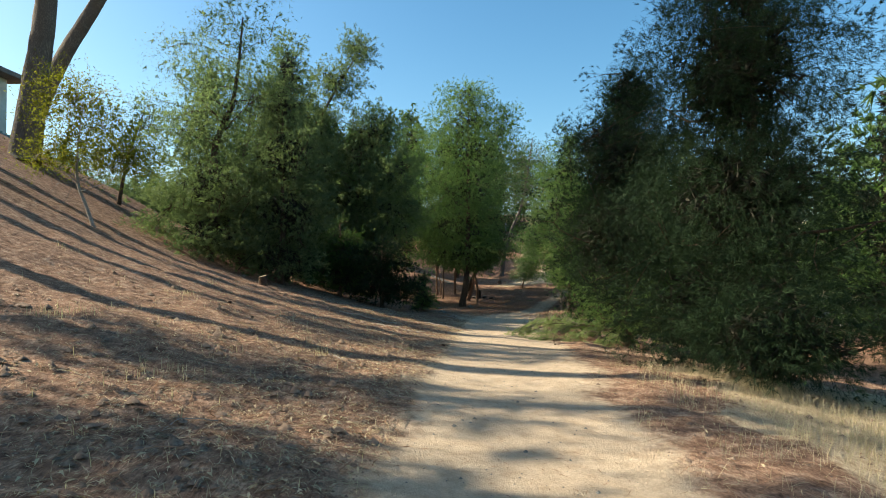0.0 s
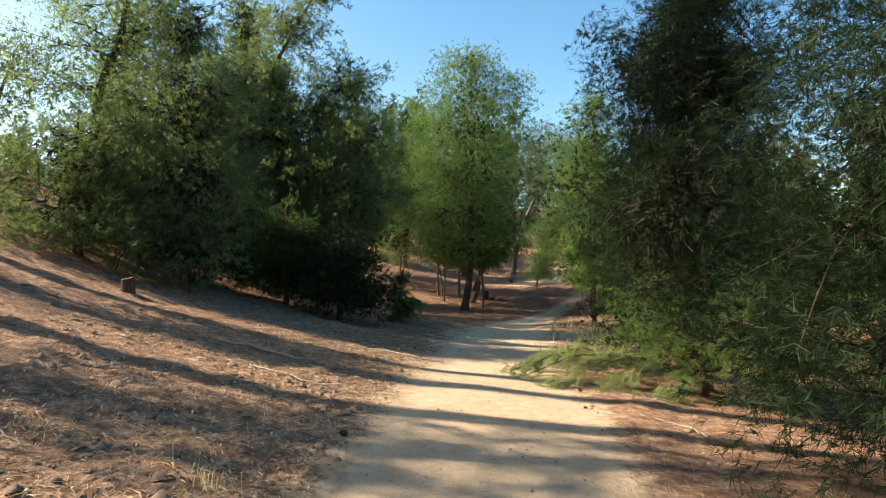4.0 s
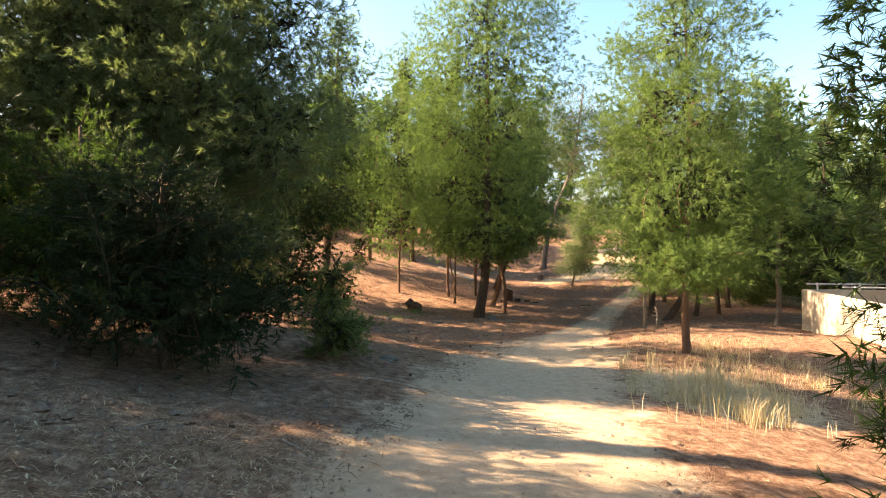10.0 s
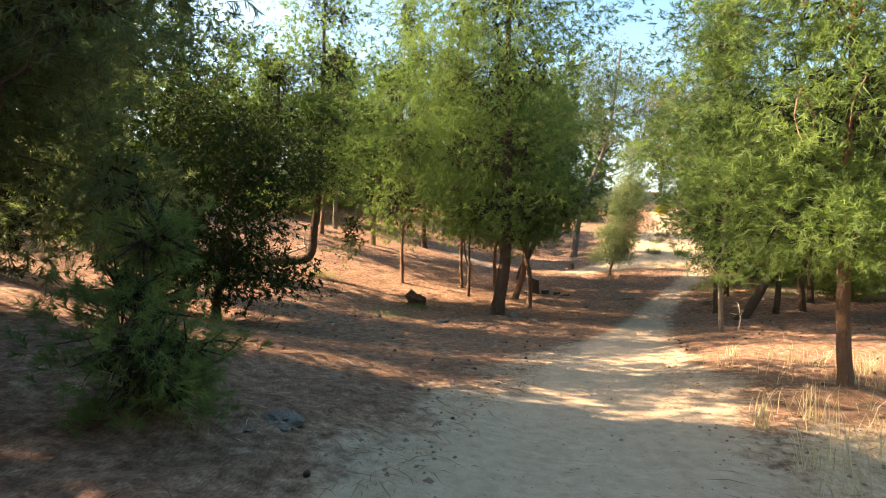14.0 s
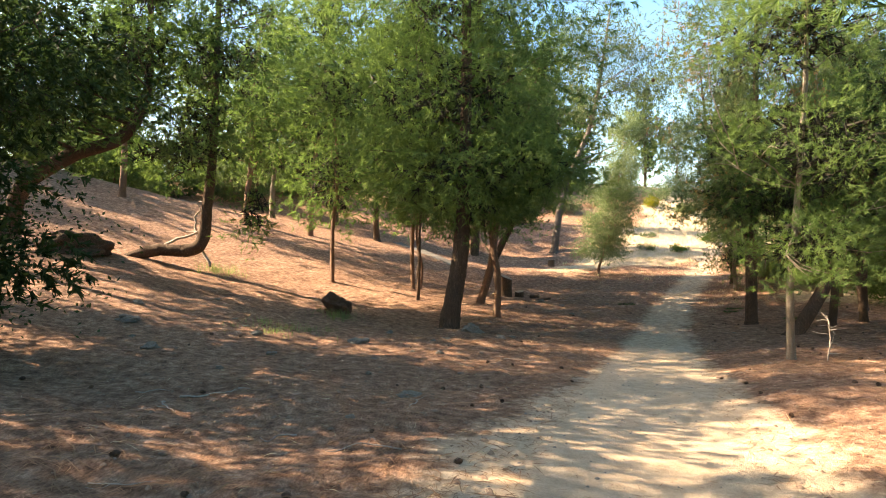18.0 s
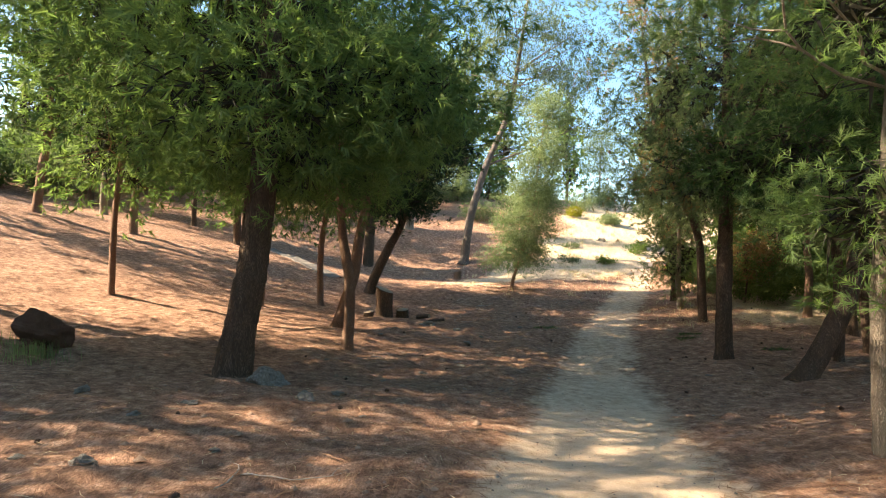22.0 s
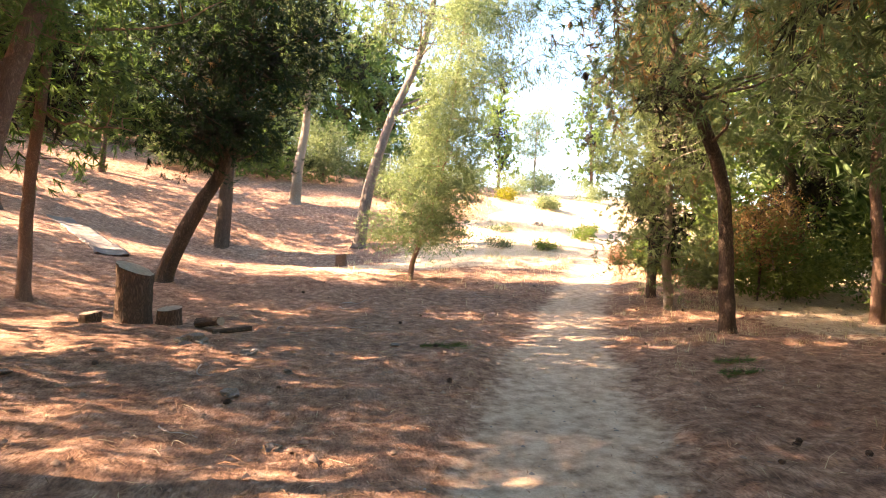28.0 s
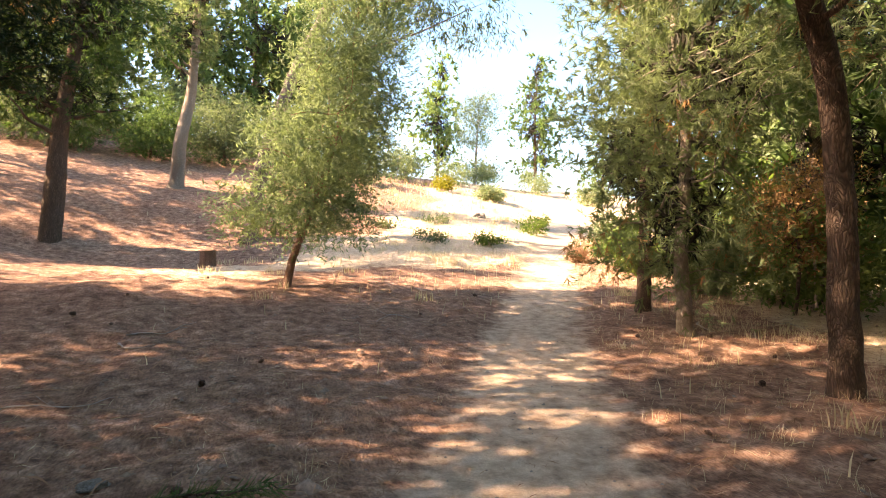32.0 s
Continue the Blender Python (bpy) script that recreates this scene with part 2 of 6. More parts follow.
def ground_material():
    mat, nt, b = material("earth", (.3, .2, .13), .96, .12)
    v = coords(nt)
    at = nt.nodes.new("ShaderNodeAttribute")
    at.attribute_name = "cover"
    sep = nt.nodes.new("ShaderNodeSeparateColor")
    nt.links.new(at.outputs["Color"], sep.inputs[0])
    fine, mid, big = noise_tex(nt, v, 60, 5, .75), noise_tex(nt, v, 7, 5, .65), noise_tex(nt, v, .8, 4, .6)
    stretched = noise_tex(nt, coords(nt, (2.2, .8, 1)), 26, 4, .7)
    grit = noise_tex(nt, v, 180, 2, .6)
    dirt = mix(nt, .55, steps(nt, mid, [(.3, (.50, .36, .245)), (.7, (.69, .525, .375))]), steps(nt, fine, [(.35, (.72, .70, .66)), (.62, (1.1, 1.08, 1.05))]), 'MULTIPLY')
    dirt = mix(nt, .35, dirt, steps(nt, grit, [(.42, (.62, .6, .57)), (.55, (1.1, 1.1, 1.1))]), 'MULTIPLY')
    duff = mix(nt, .75, steps(nt, mid, [(.28, (.115, .062, .042)), (.5, (.30, .175, .12)), (.74, (.57, .385, .285))]), steps(nt, stretched, [(.36, (.45, .42, .4)), (.6, (1.2, 1.15, 1.1))]), 'MULTIPLY')
    duff = mix(nt, .5, duff, steps(nt, big, [(.35, (.7, .62, .55)), (.66, (1.12, 1.08, 1.0))]), 'MULTIPLY')
    mulch = mix(nt, .8, steps(nt, mid, [(.28, (.12, .066, .044)), (.5, (.33, .19, .128)), (.74, (.60, .41, .29))]), steps(nt, stretched, [(.34, (.4, .38, .36)), (.62, (1.2, 1.18, 1.12))]), 'MULTIPLY')
    straw = mix(nt, .7, steps(nt, mid, [(.3, (.44, .31, .20)), (.7, (.68, .53, .37))]), steps(nt, stretched, [(.36, (.6, .56, .5)), (.6, (1.1, 1.1, 1.05))]), 'MULTIPLY')
    green = steps(nt, mid, [(.3, (.10, .12, .05)), (.7, (.24, .25, .11))])

    def soft(sock, lo, hi):
        a = nt.nodes.new("ShaderNodeMath")
        a.operation = 'ADD'
        nt.links.new(sock, a.inputs[0])
        m = nt.nodes.new("ShaderNodeMath")
        m.operation = 'MULTIPLY_ADD'
        nt.links.new(mid, m.inputs[0])
        m.inputs[1].default_value, m.inputs[2].default_value = .6, -.3
        nt.links.new(m.outputs[0], a.inputs[1])
        r = node(nt, "ShaderNodeMapRange")
        r.interpolation_type = 'SMOOTHSTEP'
        r.inputs["From Min"].default_value, r.inputs["From Max"].default_value = lo, hi
        nt.links.new(a.outputs[0], r.inputs[0])
        return r.outputs[0]
    col = mix(nt, soft(sep.outputs[1], .35, .65), mulch, duff)
    col = mix(nt, soft(sep.outputs[2], .35, .65), col, straw)
    col = mix(nt, soft(sep.outputs[0], .22, .72), col, dirt)
    nt.links.new(col, b.inputs["Base Color"])
    bump(nt, b, mix(nt, .45, mix(nt, .5, stretched, fine), mid), .9, .07)
    return mat


M_GROUND = ground_material()
M_BARK = bark("pine_bark", (.10, .065, .045), (.30, .205, .145))
M_BARK_RED = bark("young_pine_bark", (.25, .145, .10), (.52, .34, .24), 1.4)
M_BARK_PALE = bark("pale_bark", (.26, .21, .16), (.52, .44, .34), 1.4)
M_BARK_EUC = bark("smooth_bark", (.15, .12, .10), (.36, .30, .25), .6)
M_DEADWOOD = plain("dead_wood", (.24, .19, .15), (.46, .40, .34), .9, 20, .5, .01)
M_CUTWOOD = plain("cut_wood", (.26, .19, .125), (.44, .34, .24), .85, 26, .3, .005)
# Twig colour darkened to stand in for the shade inside crowns.
M_TWIG_SHADE = foliage("shade_dark_twigs", (.02, .018, .013), (.05, .045, .033), .03)
M_NEEDLE = foliage("pine_needles", (.04, .08, .034), (.158, .228, .09), .48)
# Darker copies of the needle colour, with full and half shade mixed in.
M_NEEDLE_SHADE = foliage("shaded_pine_needles", (.013, .026, .012), (.034, .058, .026), .15)
M_NEEDLE_HALF_SHADE = foliage("half_shaded_pine_needles", (.024, .052, .02), (.098, .158, .05), .4)
# Lighter copy for crowns seen in sun: sunlight is put into the colour.
M_NEEDLE_LIT = foliage("sunlit_pine_needles", (.062, .115, .044), (.222, .30, .122), .5)
M_NEEDLE_GREY = foliage("grey_pine_needles", (.058, .09, .05), (.235, .275, .155), .5)
M_NEEDLE_DRY = foliage("dry_needles", (.20, .10, .05), (.42, .25, .13), .35)
M_LEAF_PALE = foliage("pale_leaves", (.12, .16, .09), (.27, .32, .20), .42)
M_LEAF_DARK = foliage("dark_leaves", (.022, .040, .014), (.06, .085, .03), .3)
M_LEAF_YELLOW = foliage("yellow_leaves", (.12, .12, .02), (.34, .30, .05), .5)
M_LEAF_GREEN = foliage("green_leaves", (.045, .088, .022), (.16, .22, .065), .5)
M_LEAF_OLIVE = foliage("olive_leaves", (.07, .11, .04), (.24, .29, .12), .55)
M_LEAF_EUC = foliage("eucalyptus_leaves", (.06, .085, .05), (.17, .20, .12), .4)
M_LEAF_AIRY = foliage("thin_leaves", (.10, .14, .075), (.28, .32, .19), .6)
M_GRASS = foliage("dry_grass", (.42, .32, .22), (.70, .58, .43), .3, 3)
M_LITTER = foliage("needle_litter", (.17, .086, .05), (.41, .235, .15), .1, 2)
M_STRAW = foliage("straw_litter", (.36, .26, .15), (.66, .54, .38), .1, 2)
M_STONE = plain("stone", (.10, .09, .075), (.32, .285, .235), .92, 9, .9, .03)
M_CONE = plain("cone", (.05, .03, .02), (.14, .08, .05), .9, 40, .5, .005)


# ---- mesh helpers ----
def mesh_np(name, verts, tris=None, quads=None, smooth=False):
    me = bpy.data.meshes.new(name)
    verts = np.asarray(verts, np.float32)
    tris = np.zeros((0, 3), np.int32) if tris is None else np.asarray(tris, np.int32)
    quads = np.zeros((0, 4), np.int32) if quads is None else np.asarray(quads, np.int32)
    me.vertices.add(len(verts))
    me.vertices.foreach_set("co", verts.ravel())
    me.loops.add(tris.size + quads.size)
    me.loops.foreach_set("vertex_index", np.concatenate([tris.ravel(), quads.ravel()]).astype(np.int32))
    n = len(tris) + len(quads)
    me.polygons.add(n)
    start = np.concatenate([np.arange(len(tris)) * 3, tris.size + np.arange(len(quads)) * 4]).astype(np.int32)
    me.polygons.foreach_set("loop_start", start)
    if smooth:
        me.polygons.foreach_set("use_smooth", np.ones(n, bool))
    me.update(calc_edges=True)
    return me


def holder(name, x, y, z, label, category, group="", kind=""):
    ob = new(name)
    ob.location = (x, y, z)
    ob.empty_display_size = .1
    return tagged(ob, label, category, group, kind)


def part(name, me, mat, parent=None, label=""):
    """One mesh object, under a thing or a part."""
    if isinstance(me, bmesh.types.BMesh):
        bm, me = me, bpy.data.meshes.new(name)
        bm.to_mesh(me)
        bm.free()
    if not me.materials:
        me.materials.append(mat)
    ob = new(name, me)
    if parent:
        ob.parent = parent
    if label:
        ob["label"] = label
    return ob


def unit(v):
    return v / np.maximum(np.linalg.norm(v, axis=-1, keepdims=True), 1e-9)


def spline(points, n):
    """n points on a smooth line through the given ones."""
    p = np.asarray(points, float)
    t = np.linspace(0, len(p) - 1, n)
    i = np.clip(t.astype(int), 0, len(p) - 2)
    u = (t - i)[:, None]
    a, b = p[i], p[i + 1]
    a0, b1 = p[np.maximum(i - 1, 0)], p[np.minimum(i + 2, len(p) - 1)]
    return .5 * (2 * a + (b - a0) * u + (2 * a0 - 5 * a + 4 * b - b1) * u ** 2 + (-a0 + 3 * a - 3 * b + b1) * u ** 3)


def tube(points, radii, sides=7, rough=0.0, rng=None):
    p = np.asarray(points, float)
    n = len(p)
    r = np.interp(np.linspace(0, 1, n), np.linspace(0, 1, len(radii)), radii)
    tan = unit(np.gradient(p, axis=0))
    ref = np.array([1.0, 0.03, 0.02]) if abs(tan[:, 0].mean()) < .8 else np.array([0, 1.0, .05])
    u = unit(np.cross(tan, ref))
    v = np.cross(tan, u)
    a = np.linspace(0, 2 * np.pi, sides, endpoint=False)
    rr = np.repeat(r[:, None], sides, 1)
    if rough and rng is not None:
        ridge = rng.normal(0, 1, sides)
        knots = rng.normal(0, 1, (max(3, n // 4), sides))
        at = np.linspace(0, len(knots) - 1, n)
        soft = np.stack([np.interp(at, np.arange(len(knots)), knots[:, k]) for k in range(sides)], 1)
        rr = rr * (1 + rough * (.6 * ridge[None] + .7 * soft))
    ring = p[:, None] + rr[..., None] * (np.cos(a)[None, :, None] * u[:, None] + np.sin(a)[None, :, None] * v[:, None])
    verts = np.concatenate([ring.reshape(-1, 3), p[-1:], p[:1]])
    i, j = np.meshgrid(np.arange(n - 1), np.arange(sides), indexing='ij')
    k = (j + 1) % sides
    quads = np.stack([i * sides + j, i * sides + k, (i + 1) * sides + k, (i + 1) * sides + j], -1).reshape(-1, 4)
    s = np.arange(sides)
    e = (n - 1) * sides
    tris = np.concatenate([np.stack([e + s, e + (s + 1) % sides, np.full(sides, n * sides)], -1), np.stack([(s + 1) % sides, s, np.full(sides, n * sides + 1)], -1)])
    return verts, tris, quads


def joined(pieces):
    vs, ts, qs, o = [], [], [], 0
    for v, t, q in pieces:
        vs.append(v)
        ts.append(np.asarray(t, int).reshape(-1, 3) + o)
        qs.append(np.asarray(q, int).reshape(-1, 4) + o)
        o += len(v)
    return np.concatenate(vs), np.concatenate(ts), np.concatenate(qs)


def needles(pos, way, count, length, width, rng, spread=(15, 70), tail=.08):
    """Tufts of needles, one thin triangle each, on shoots at pos that point along way."""
    n = len(pos)
    a = unit(way)
    u = unit(np.cross(a, rng.normal(0, 1, (n, 3))))
    v = np.cross(a, u)
    th = np.radians(rng.uniform(*spread, (n, count)))[..., None]
    ph = rng.uniform(0, 2 * np.pi, (n, count))[..., None]
    d = np.cos(th) * a[:, None] + np.sin(th) * (np.cos(ph) * u[:, None] + np.sin(ph) * v[:, None])
    start = pos[:, None] - a[:, None] * rng.uniform(0, tail, (n, count, 1))
    side = unit(np.cross(d, rng.normal(0, 1, d.shape))) * width * .5
    ln = length * rng.uniform(.65, 1.15, (n, count, 1))
    tip = start + d * ln
    tip[..., 2] -= .12 * ln[..., 0]
    verts = np.stack([start - side, start + side, tip], 2).reshape(-1, 3)
    return verts, np.arange(len(verts)).reshape(-1, 3)


def leaves(pos, way, length, width, rng):
    """Rhomb leaves, two triangles each."""
    n = len(pos)
    d = unit(way)
    side = unit(np.cross(d, rng.normal(0, 1, (n, 3))))
    up = np.cross(side, d)
    ln, wd = length * rng.uniform(.6, 1.25, (n, 1)), width * rng.uniform(.7, 1.2, (n, 1)) * .5
    mid = pos + d * ln * .5 + up * ln * .06
    verts = np.stack([pos, mid + side * wd, pos + d * ln, mid - side * wd], 1).reshape(-1, 3)
    i = np.arange(n)[:, None] * 4
    return verts, np.concatenate([i + np.array([0, 1, 2]), i + np.array([0, 2, 3])])


def ellipsoid_points(lobes, n, rng, shell=3.2):
    """Points in a set of ellipsoids (cx, cy, cz, rx, ry, rz), more of them near the skin, and their outward ways."""
    w = np.array([(l[3] * l[4] + l[4] * l[5] + l[3] * l[5]) for l in lobes])
    pick = rng.choice(len(lobes), n, p=w / w.sum())
    L = np.array(lobes, float)[pick]
    d = unit(rng.normal(0, 1, (n, 3)))
    r = rng.uniform(0, 1, (n, 1)) ** (1 / shell)
    bumpy = 1 + .16 * np.sin(d[:, :1] * 5 + d[:, 1:2] * 4 + pick[:, None]) + .12 * np.sin(d[:, 2:] * 7 - d[:, :1] * 6 + pick[:, None] * 2.0)
    return L[:, :3] + d * r * bumpy * L[:, 3:], d


def crown_mesh(name, lobes, clumps, rng, tufts=10, count=14, length=.11, width=.009, spread=.34, kind="needle", inner=2.2, floor=None, gap=.2, blade=None, core=1.0, tail=.08, deep=.6):
    """A crown: clumps of shoots in the lobes, each shoot a tuft of needles or a spray of leaves, over a denser inner
    mass of needles and dead twigs. inner: how many layers deep the needles are; deep: the layers of coarse dead twigs
    in its heart, coloured near black to give the shade inside.
    """
    twigs, main = None, list(lobes)
    area = .75 * sum(math.pi * math.sqrt(l[3] * l[4]) * l[5] for l in lobes)
    lobes = [(l[0], l[1], l[2], l[3] * .9, l[4] * .9, l[5] * .95) for l in lobes] + [
        (l[0] + l[3] * .8 * math.sin(a) * c, l[1] + l[4] * .8 * math.cos(a) * c, l[2] + l[5] * b, l[3] * w, l[4] * w, l[5] * w * .8)
        for l in lobes for a, b, c, w in [(rng.uniform(0, 6.28), rng.uniform(-.6, .7), rng.uniform(.8, 1.1), rng.uniform(.28, .45)) for _ in range(4)]]
    c, way = ellipsoid_points(lobes, int(clumps * 1.35), rng, 4.5)
    keep = np.sin(c[:, 0] * 2.1 + c[:, 2] * 1.3) * np.cos(c[:, 1] * 1.9 - c[:, 2] * 1.7) + .5 * np.sin(c[:, 0] * 4.3 - c[:, 1] * 3.7 + c[:, 2] * 4.9) > -1.5 + gap * 2
    c, way = c[keep][:clumps], way[keep][:clumps]
    n = len(c)
    if kind == "needle":
        # each clump is a plume: shoots along an axis that points outward, sags and turns up at its tip
        axis_way = unit(way * np.array([1, 1, .45]) + np.array([0, 0, .1]) + rng.normal(0, .38, (n, 3)))[:, None]
        at = rng.uniform(-.7, 1, (n, tufts, 1))
        side = rng.normal(0, 1, (n, tufts, 3)) * np.array([1, 1, .6]) * spread * (.5 - .22 * at)
        off = axis_way * at * spread * 1.7 + side - np.array([0, 0, 1]) * spread * (.5 * at - .35 * at * at)
        p = (c[:, None] + off).reshape(-1, 3)
        w = (axis_way * .75 + unit(side) * .6).reshape(-1, 3) + np.array([0, 0, .35]) + rng.normal(0, .2, (len(p), 3))
    else:
        off = rng.normal(0, 1, (n, tufts, 3)) * np.array([spread, spread, spread * .7])
        p = (c[:, None] + off).reshape(-1, 3)
        w = unit(off.reshape(-1, 3)) * .5 + np.repeat(way, tufts, 0) * .6 + np.array([0, 0, .3]) + rng.normal(0, .35, (len(p), 3))
    if floor is not None:
        over = p[:, 2] > floor(p)
        p, w = p[over], w[over]
    if kind == "needle":
        v, t = needles(p, w, count, length, width, rng, (10, 62), tail)
    else:
        q = np.repeat(p, count, 0) + rng.normal(0, spread * .35, (len(p) * count, 3))
        ww = rng.normal(0, .7, (len(q), 3)) + np.repeat(w, count, 0) * .6
        if kind == "droop":
            ww[:, 2] -= 1.4
        v, t = leaves(q, ww, length, width, rng)
    if inner > 0:
        bl, bw = blade or (length * 1.5, max(.018, width * 1.5))
        per = 10
        m = int(inner * (.62 if kind == "needle" else 1) * area * 2 / (.5 * bl * bw) / per)
        ci, wi = ellipsoid_points([(l[0], l[1], l[2], l[3] * core, l[4] * core, l[5] * core) for l in main], m, rng, 2.6)
        ci += rng.normal(0, .06, ci.shape)
        hole = np.sin(ci[:, 0] * 3.3 + ci[:, 2] * 2.1) * np.cos(ci[:, 1] * 3.1 - ci[:, 2] * 2.7) + .6 * np.sin(ci[:, 0] * 6.1 - ci[:, 1] * 5.3 + ci[:, 2] * 7.1) > -.85
        if floor is not None:
            hole &= ci[:, 2] > floor(ci) + .05
        ci, wi = ci[hole], wi[hole]
        vi, ti = needles(ci, wi * .8 + np.array([0, 0, -.15]) + rng.normal(0, .45, ci.shape), per, bl, bw, rng, (10, 75), .12)
        t = np.concatenate([t, ti + len(v)])
        v = np.concatenate([v, vi])
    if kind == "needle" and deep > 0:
        # Near-black twigs in the heart stand in for the crown's inner shade.
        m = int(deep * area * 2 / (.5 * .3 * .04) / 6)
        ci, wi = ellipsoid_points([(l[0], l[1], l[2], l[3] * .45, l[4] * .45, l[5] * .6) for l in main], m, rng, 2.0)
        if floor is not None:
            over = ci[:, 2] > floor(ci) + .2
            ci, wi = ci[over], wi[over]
        twigs = mesh_np("shade_twig_mass", *needles(ci, wi * .6 + rng.normal(0, .6, ci.shape), 6, .3, .04, rng, (10, 80), .15))
    return mesh_np(name, v, t), twigs, c


def tree(name, x, y, label, category, trunk, radii, lobes, mat_bark, mat_leaf, seed, clumps=160, limbs=9, sides=9, group="", sunk=.12, limb_r=.35, twigs=True, flare=1.0, dead=0, dry=0, **crown):
    """A tree: a bent tapered trunk, limbs that reach into the crown, twigs, and the crown itself. trunk and lobes are relative to its foot."""
    rng = np.random.default_rng(seed)
    z = gz(x, y)
    ob = holder(name, x, y, z, label, category, group)
    pts = np.array([(0, 0, -sunk)] + [tuple(q) for q in trunk[1:]], float) if len(trunk) > 1 else np.array(trunk)
    n = max(10, int(np.linalg.norm(np.diff(pts, axis=0), axis=1).sum() / .22))
    line = spline(pts, n)
    line[1:-1] += rng.normal(0, .004, (n - 2, 3)) * np.array([1, 1, 0])
    rad = np.interp(np.linspace(0, 1, n), np.linspace(0, 1, len(radii)), radii)
    rad[:3] *= 1 + flare * np.array([.45, .22, .08])
    v, t, q = tube(line, rad, sides, .06, rng)
    part("trunk", mesh_np("trunk", v, t, q, True), mat_bark, ob)

    def floor(p):
        return ground_z(p[:, 0] + x, p[:, 1] + y) - z + .04
    me, bare, c = crown_mesh("crown", lobes, clumps, rng, floor=floor, **crown)
    tagged(part("crown", me, mat_leaf, ob), kind="stuff")
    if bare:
        tagged(part("shade_twig_mass", bare, M_TWIG_SHADE, ob, "dead twigs coloured near black for shade inside the crown"), kind="stuff")
    if dry:
        p = c[rng.permutation(len(c))[:dry]] + rng.normal(0, .1, (dry, 3))
        p = (p[:, None] + rng.normal(0, .2, (dry, 14, 3))).reshape(-1, 3)
        v, t = needles(p, rng.normal(0, .5, p.shape) - np.array([0, 0, .8]), 12, .15, .012, rng)
        tagged(part("dry_needles", mesh_np("dry_needles", v, t), M_NEEDLE_DRY, ob, "withered red-brown needles"), kind="stuff")
    ends = c[rng.permutation(len(c))[:limbs]]
    lines = [line]
    for e in ends:
        reach = np.hypot(e[0] - line[:, 0], e[1] - line[:, 1])
        want = e[2] - .45 * reach
        k = int(np.argmin(np.abs(line[:, 2] - want) + (line[:, 2] < .25 * line[-1, 2]) * 2))
        s = line[k]
        m = (s + e) / 2 + np.array([0, 0, -.03 * np.linalg.norm(e - s)]) + rng.normal(0, .12, 3)
        pl = spline([s, m, e], 9)
        pl[1:-1] += rng.normal(0, .03, (7, 3))
        rr = max(.012, rad[k] * limb_r)
        v, t, q = tube(pl, [rr, rr * .65, .008], 5)
        part("limb", mesh_np("limb", v, t, q, True), mat_bark, ob)
        lines.append(pl)
    if twigs:
        allp = np.concatenate(lines)
        out = []
        for e in c[:: max(1, len(c) // 55)]:
            k = int(np.argmin(((allp - e) ** 2).sum(1)))
            s = allp[k]
            out.append(tube(spline([s, (s + e) / 2 + rng.normal(0, .06, 3), e], 5), [.014, .009, .004], 3))
        high = np.flatnonzero(allp[:, 2] > .3 * line[-1, 2])
        for i in range(dead):
            k = rng.choice(high)
            s = allp[k]
            e = s + unit(rng.normal(0, 1, 3) * np.array([1, 1, .5])) * rng.uniform(.3, .9)
            f = e + rng.normal(0, .22, 3) - np.array([0, 0, .3])
            out.append(tube(np.stack([s, (s + e) / 2 + rng.normal(0, .03, 3), e, f]), [.007, .005, .002], 3))
        v, t, q = joined(out)
        tagged(part("twig_spray", mesh_np("twig_spray", v, t, q), mat_bark, ob), kind="stuff")
    return ob


# ---- ground sheet ----
def axis(near_lo, near_hi, fine, far_lo, far_hi):
    a = [near_lo]
    s = fine
    while a[0] > far_lo:
        s *= 1.16
        a.insert(0, a[0] - s)
    b = list(np.arange(near_lo + fine, near_hi, fine))
    s = fine
    c = [b[-1]]
    while c[-1] < far_hi:
        s *= 1.16
        c.append(c[-1] + s)
    return np.array(a + b + c[1:])


gx, gy = axis(-8, 16, .17, -900, 900), axis(-3, 60, .2, -900, 1100)
GX, GY = np.meshgrid(gx, gy, indexing='ij')
GZ = ground_z(GX, GY)
nx, ny = GX.shape
idx = np.arange(nx * ny).reshape(nx, ny)
quads = np.stack([idx[:-1, :-1], idx[1:, :-1], idx[1:, 1:], idx[:-1, 1:]], -1).reshape(-1, 4)
me = mesh_np("ground", np.stack([GX, GY, GZ], -1).reshape(-1, 3), None, quads, True)
D, W = path_d(GX, GY), path_w(GY)
edge = np.abs(D) / (W * .5) + .22 * wob(GX, GY, 1.3, 1.0) * .6 + .1 * wob(GX, GY, 4.0, 2.0)
trail = (1 - step(.45, 1.55, edge)) * (1 - .42 * step(33, 43, GY))
duff = step(13, 24, GY + 3 * wob(GX, GY, .3) + np.where(D > 0, 3, 0))
straw = np.where(D > 0, step(1.9, 3.0, D + .4 * wob(GX, GY, .9)) * (1 - step(9, 11, GY)), 0)
straw = np.maximum(straw, np.exp(-((GX - 5.6) / 1.6) ** 2 - ((GY - 24.6) / 2.2) ** 2) * 1.1)
straw = np.maximum(straw, step(53, 58, GY + 2 * wob(GX, GY, .4)) * step(-8.5, -5.5, D + 1.2 * wob(GX, GY, .5, 2.0)) * .8)
straw = np.maximum(straw, step(2.8, 4.2, D + .5 * wob(GX, GY, .7)) * step(44, 49, GY) * .8)
cover = me.color_attributes.new("cover", 'FLOAT_COLOR', 'POINT')
cover.data.foreach_set("color", np.stack([trail, duff, np.clip(straw, 0, 1), np.ones_like(trail)], -1).astype(np.float32).ravel())
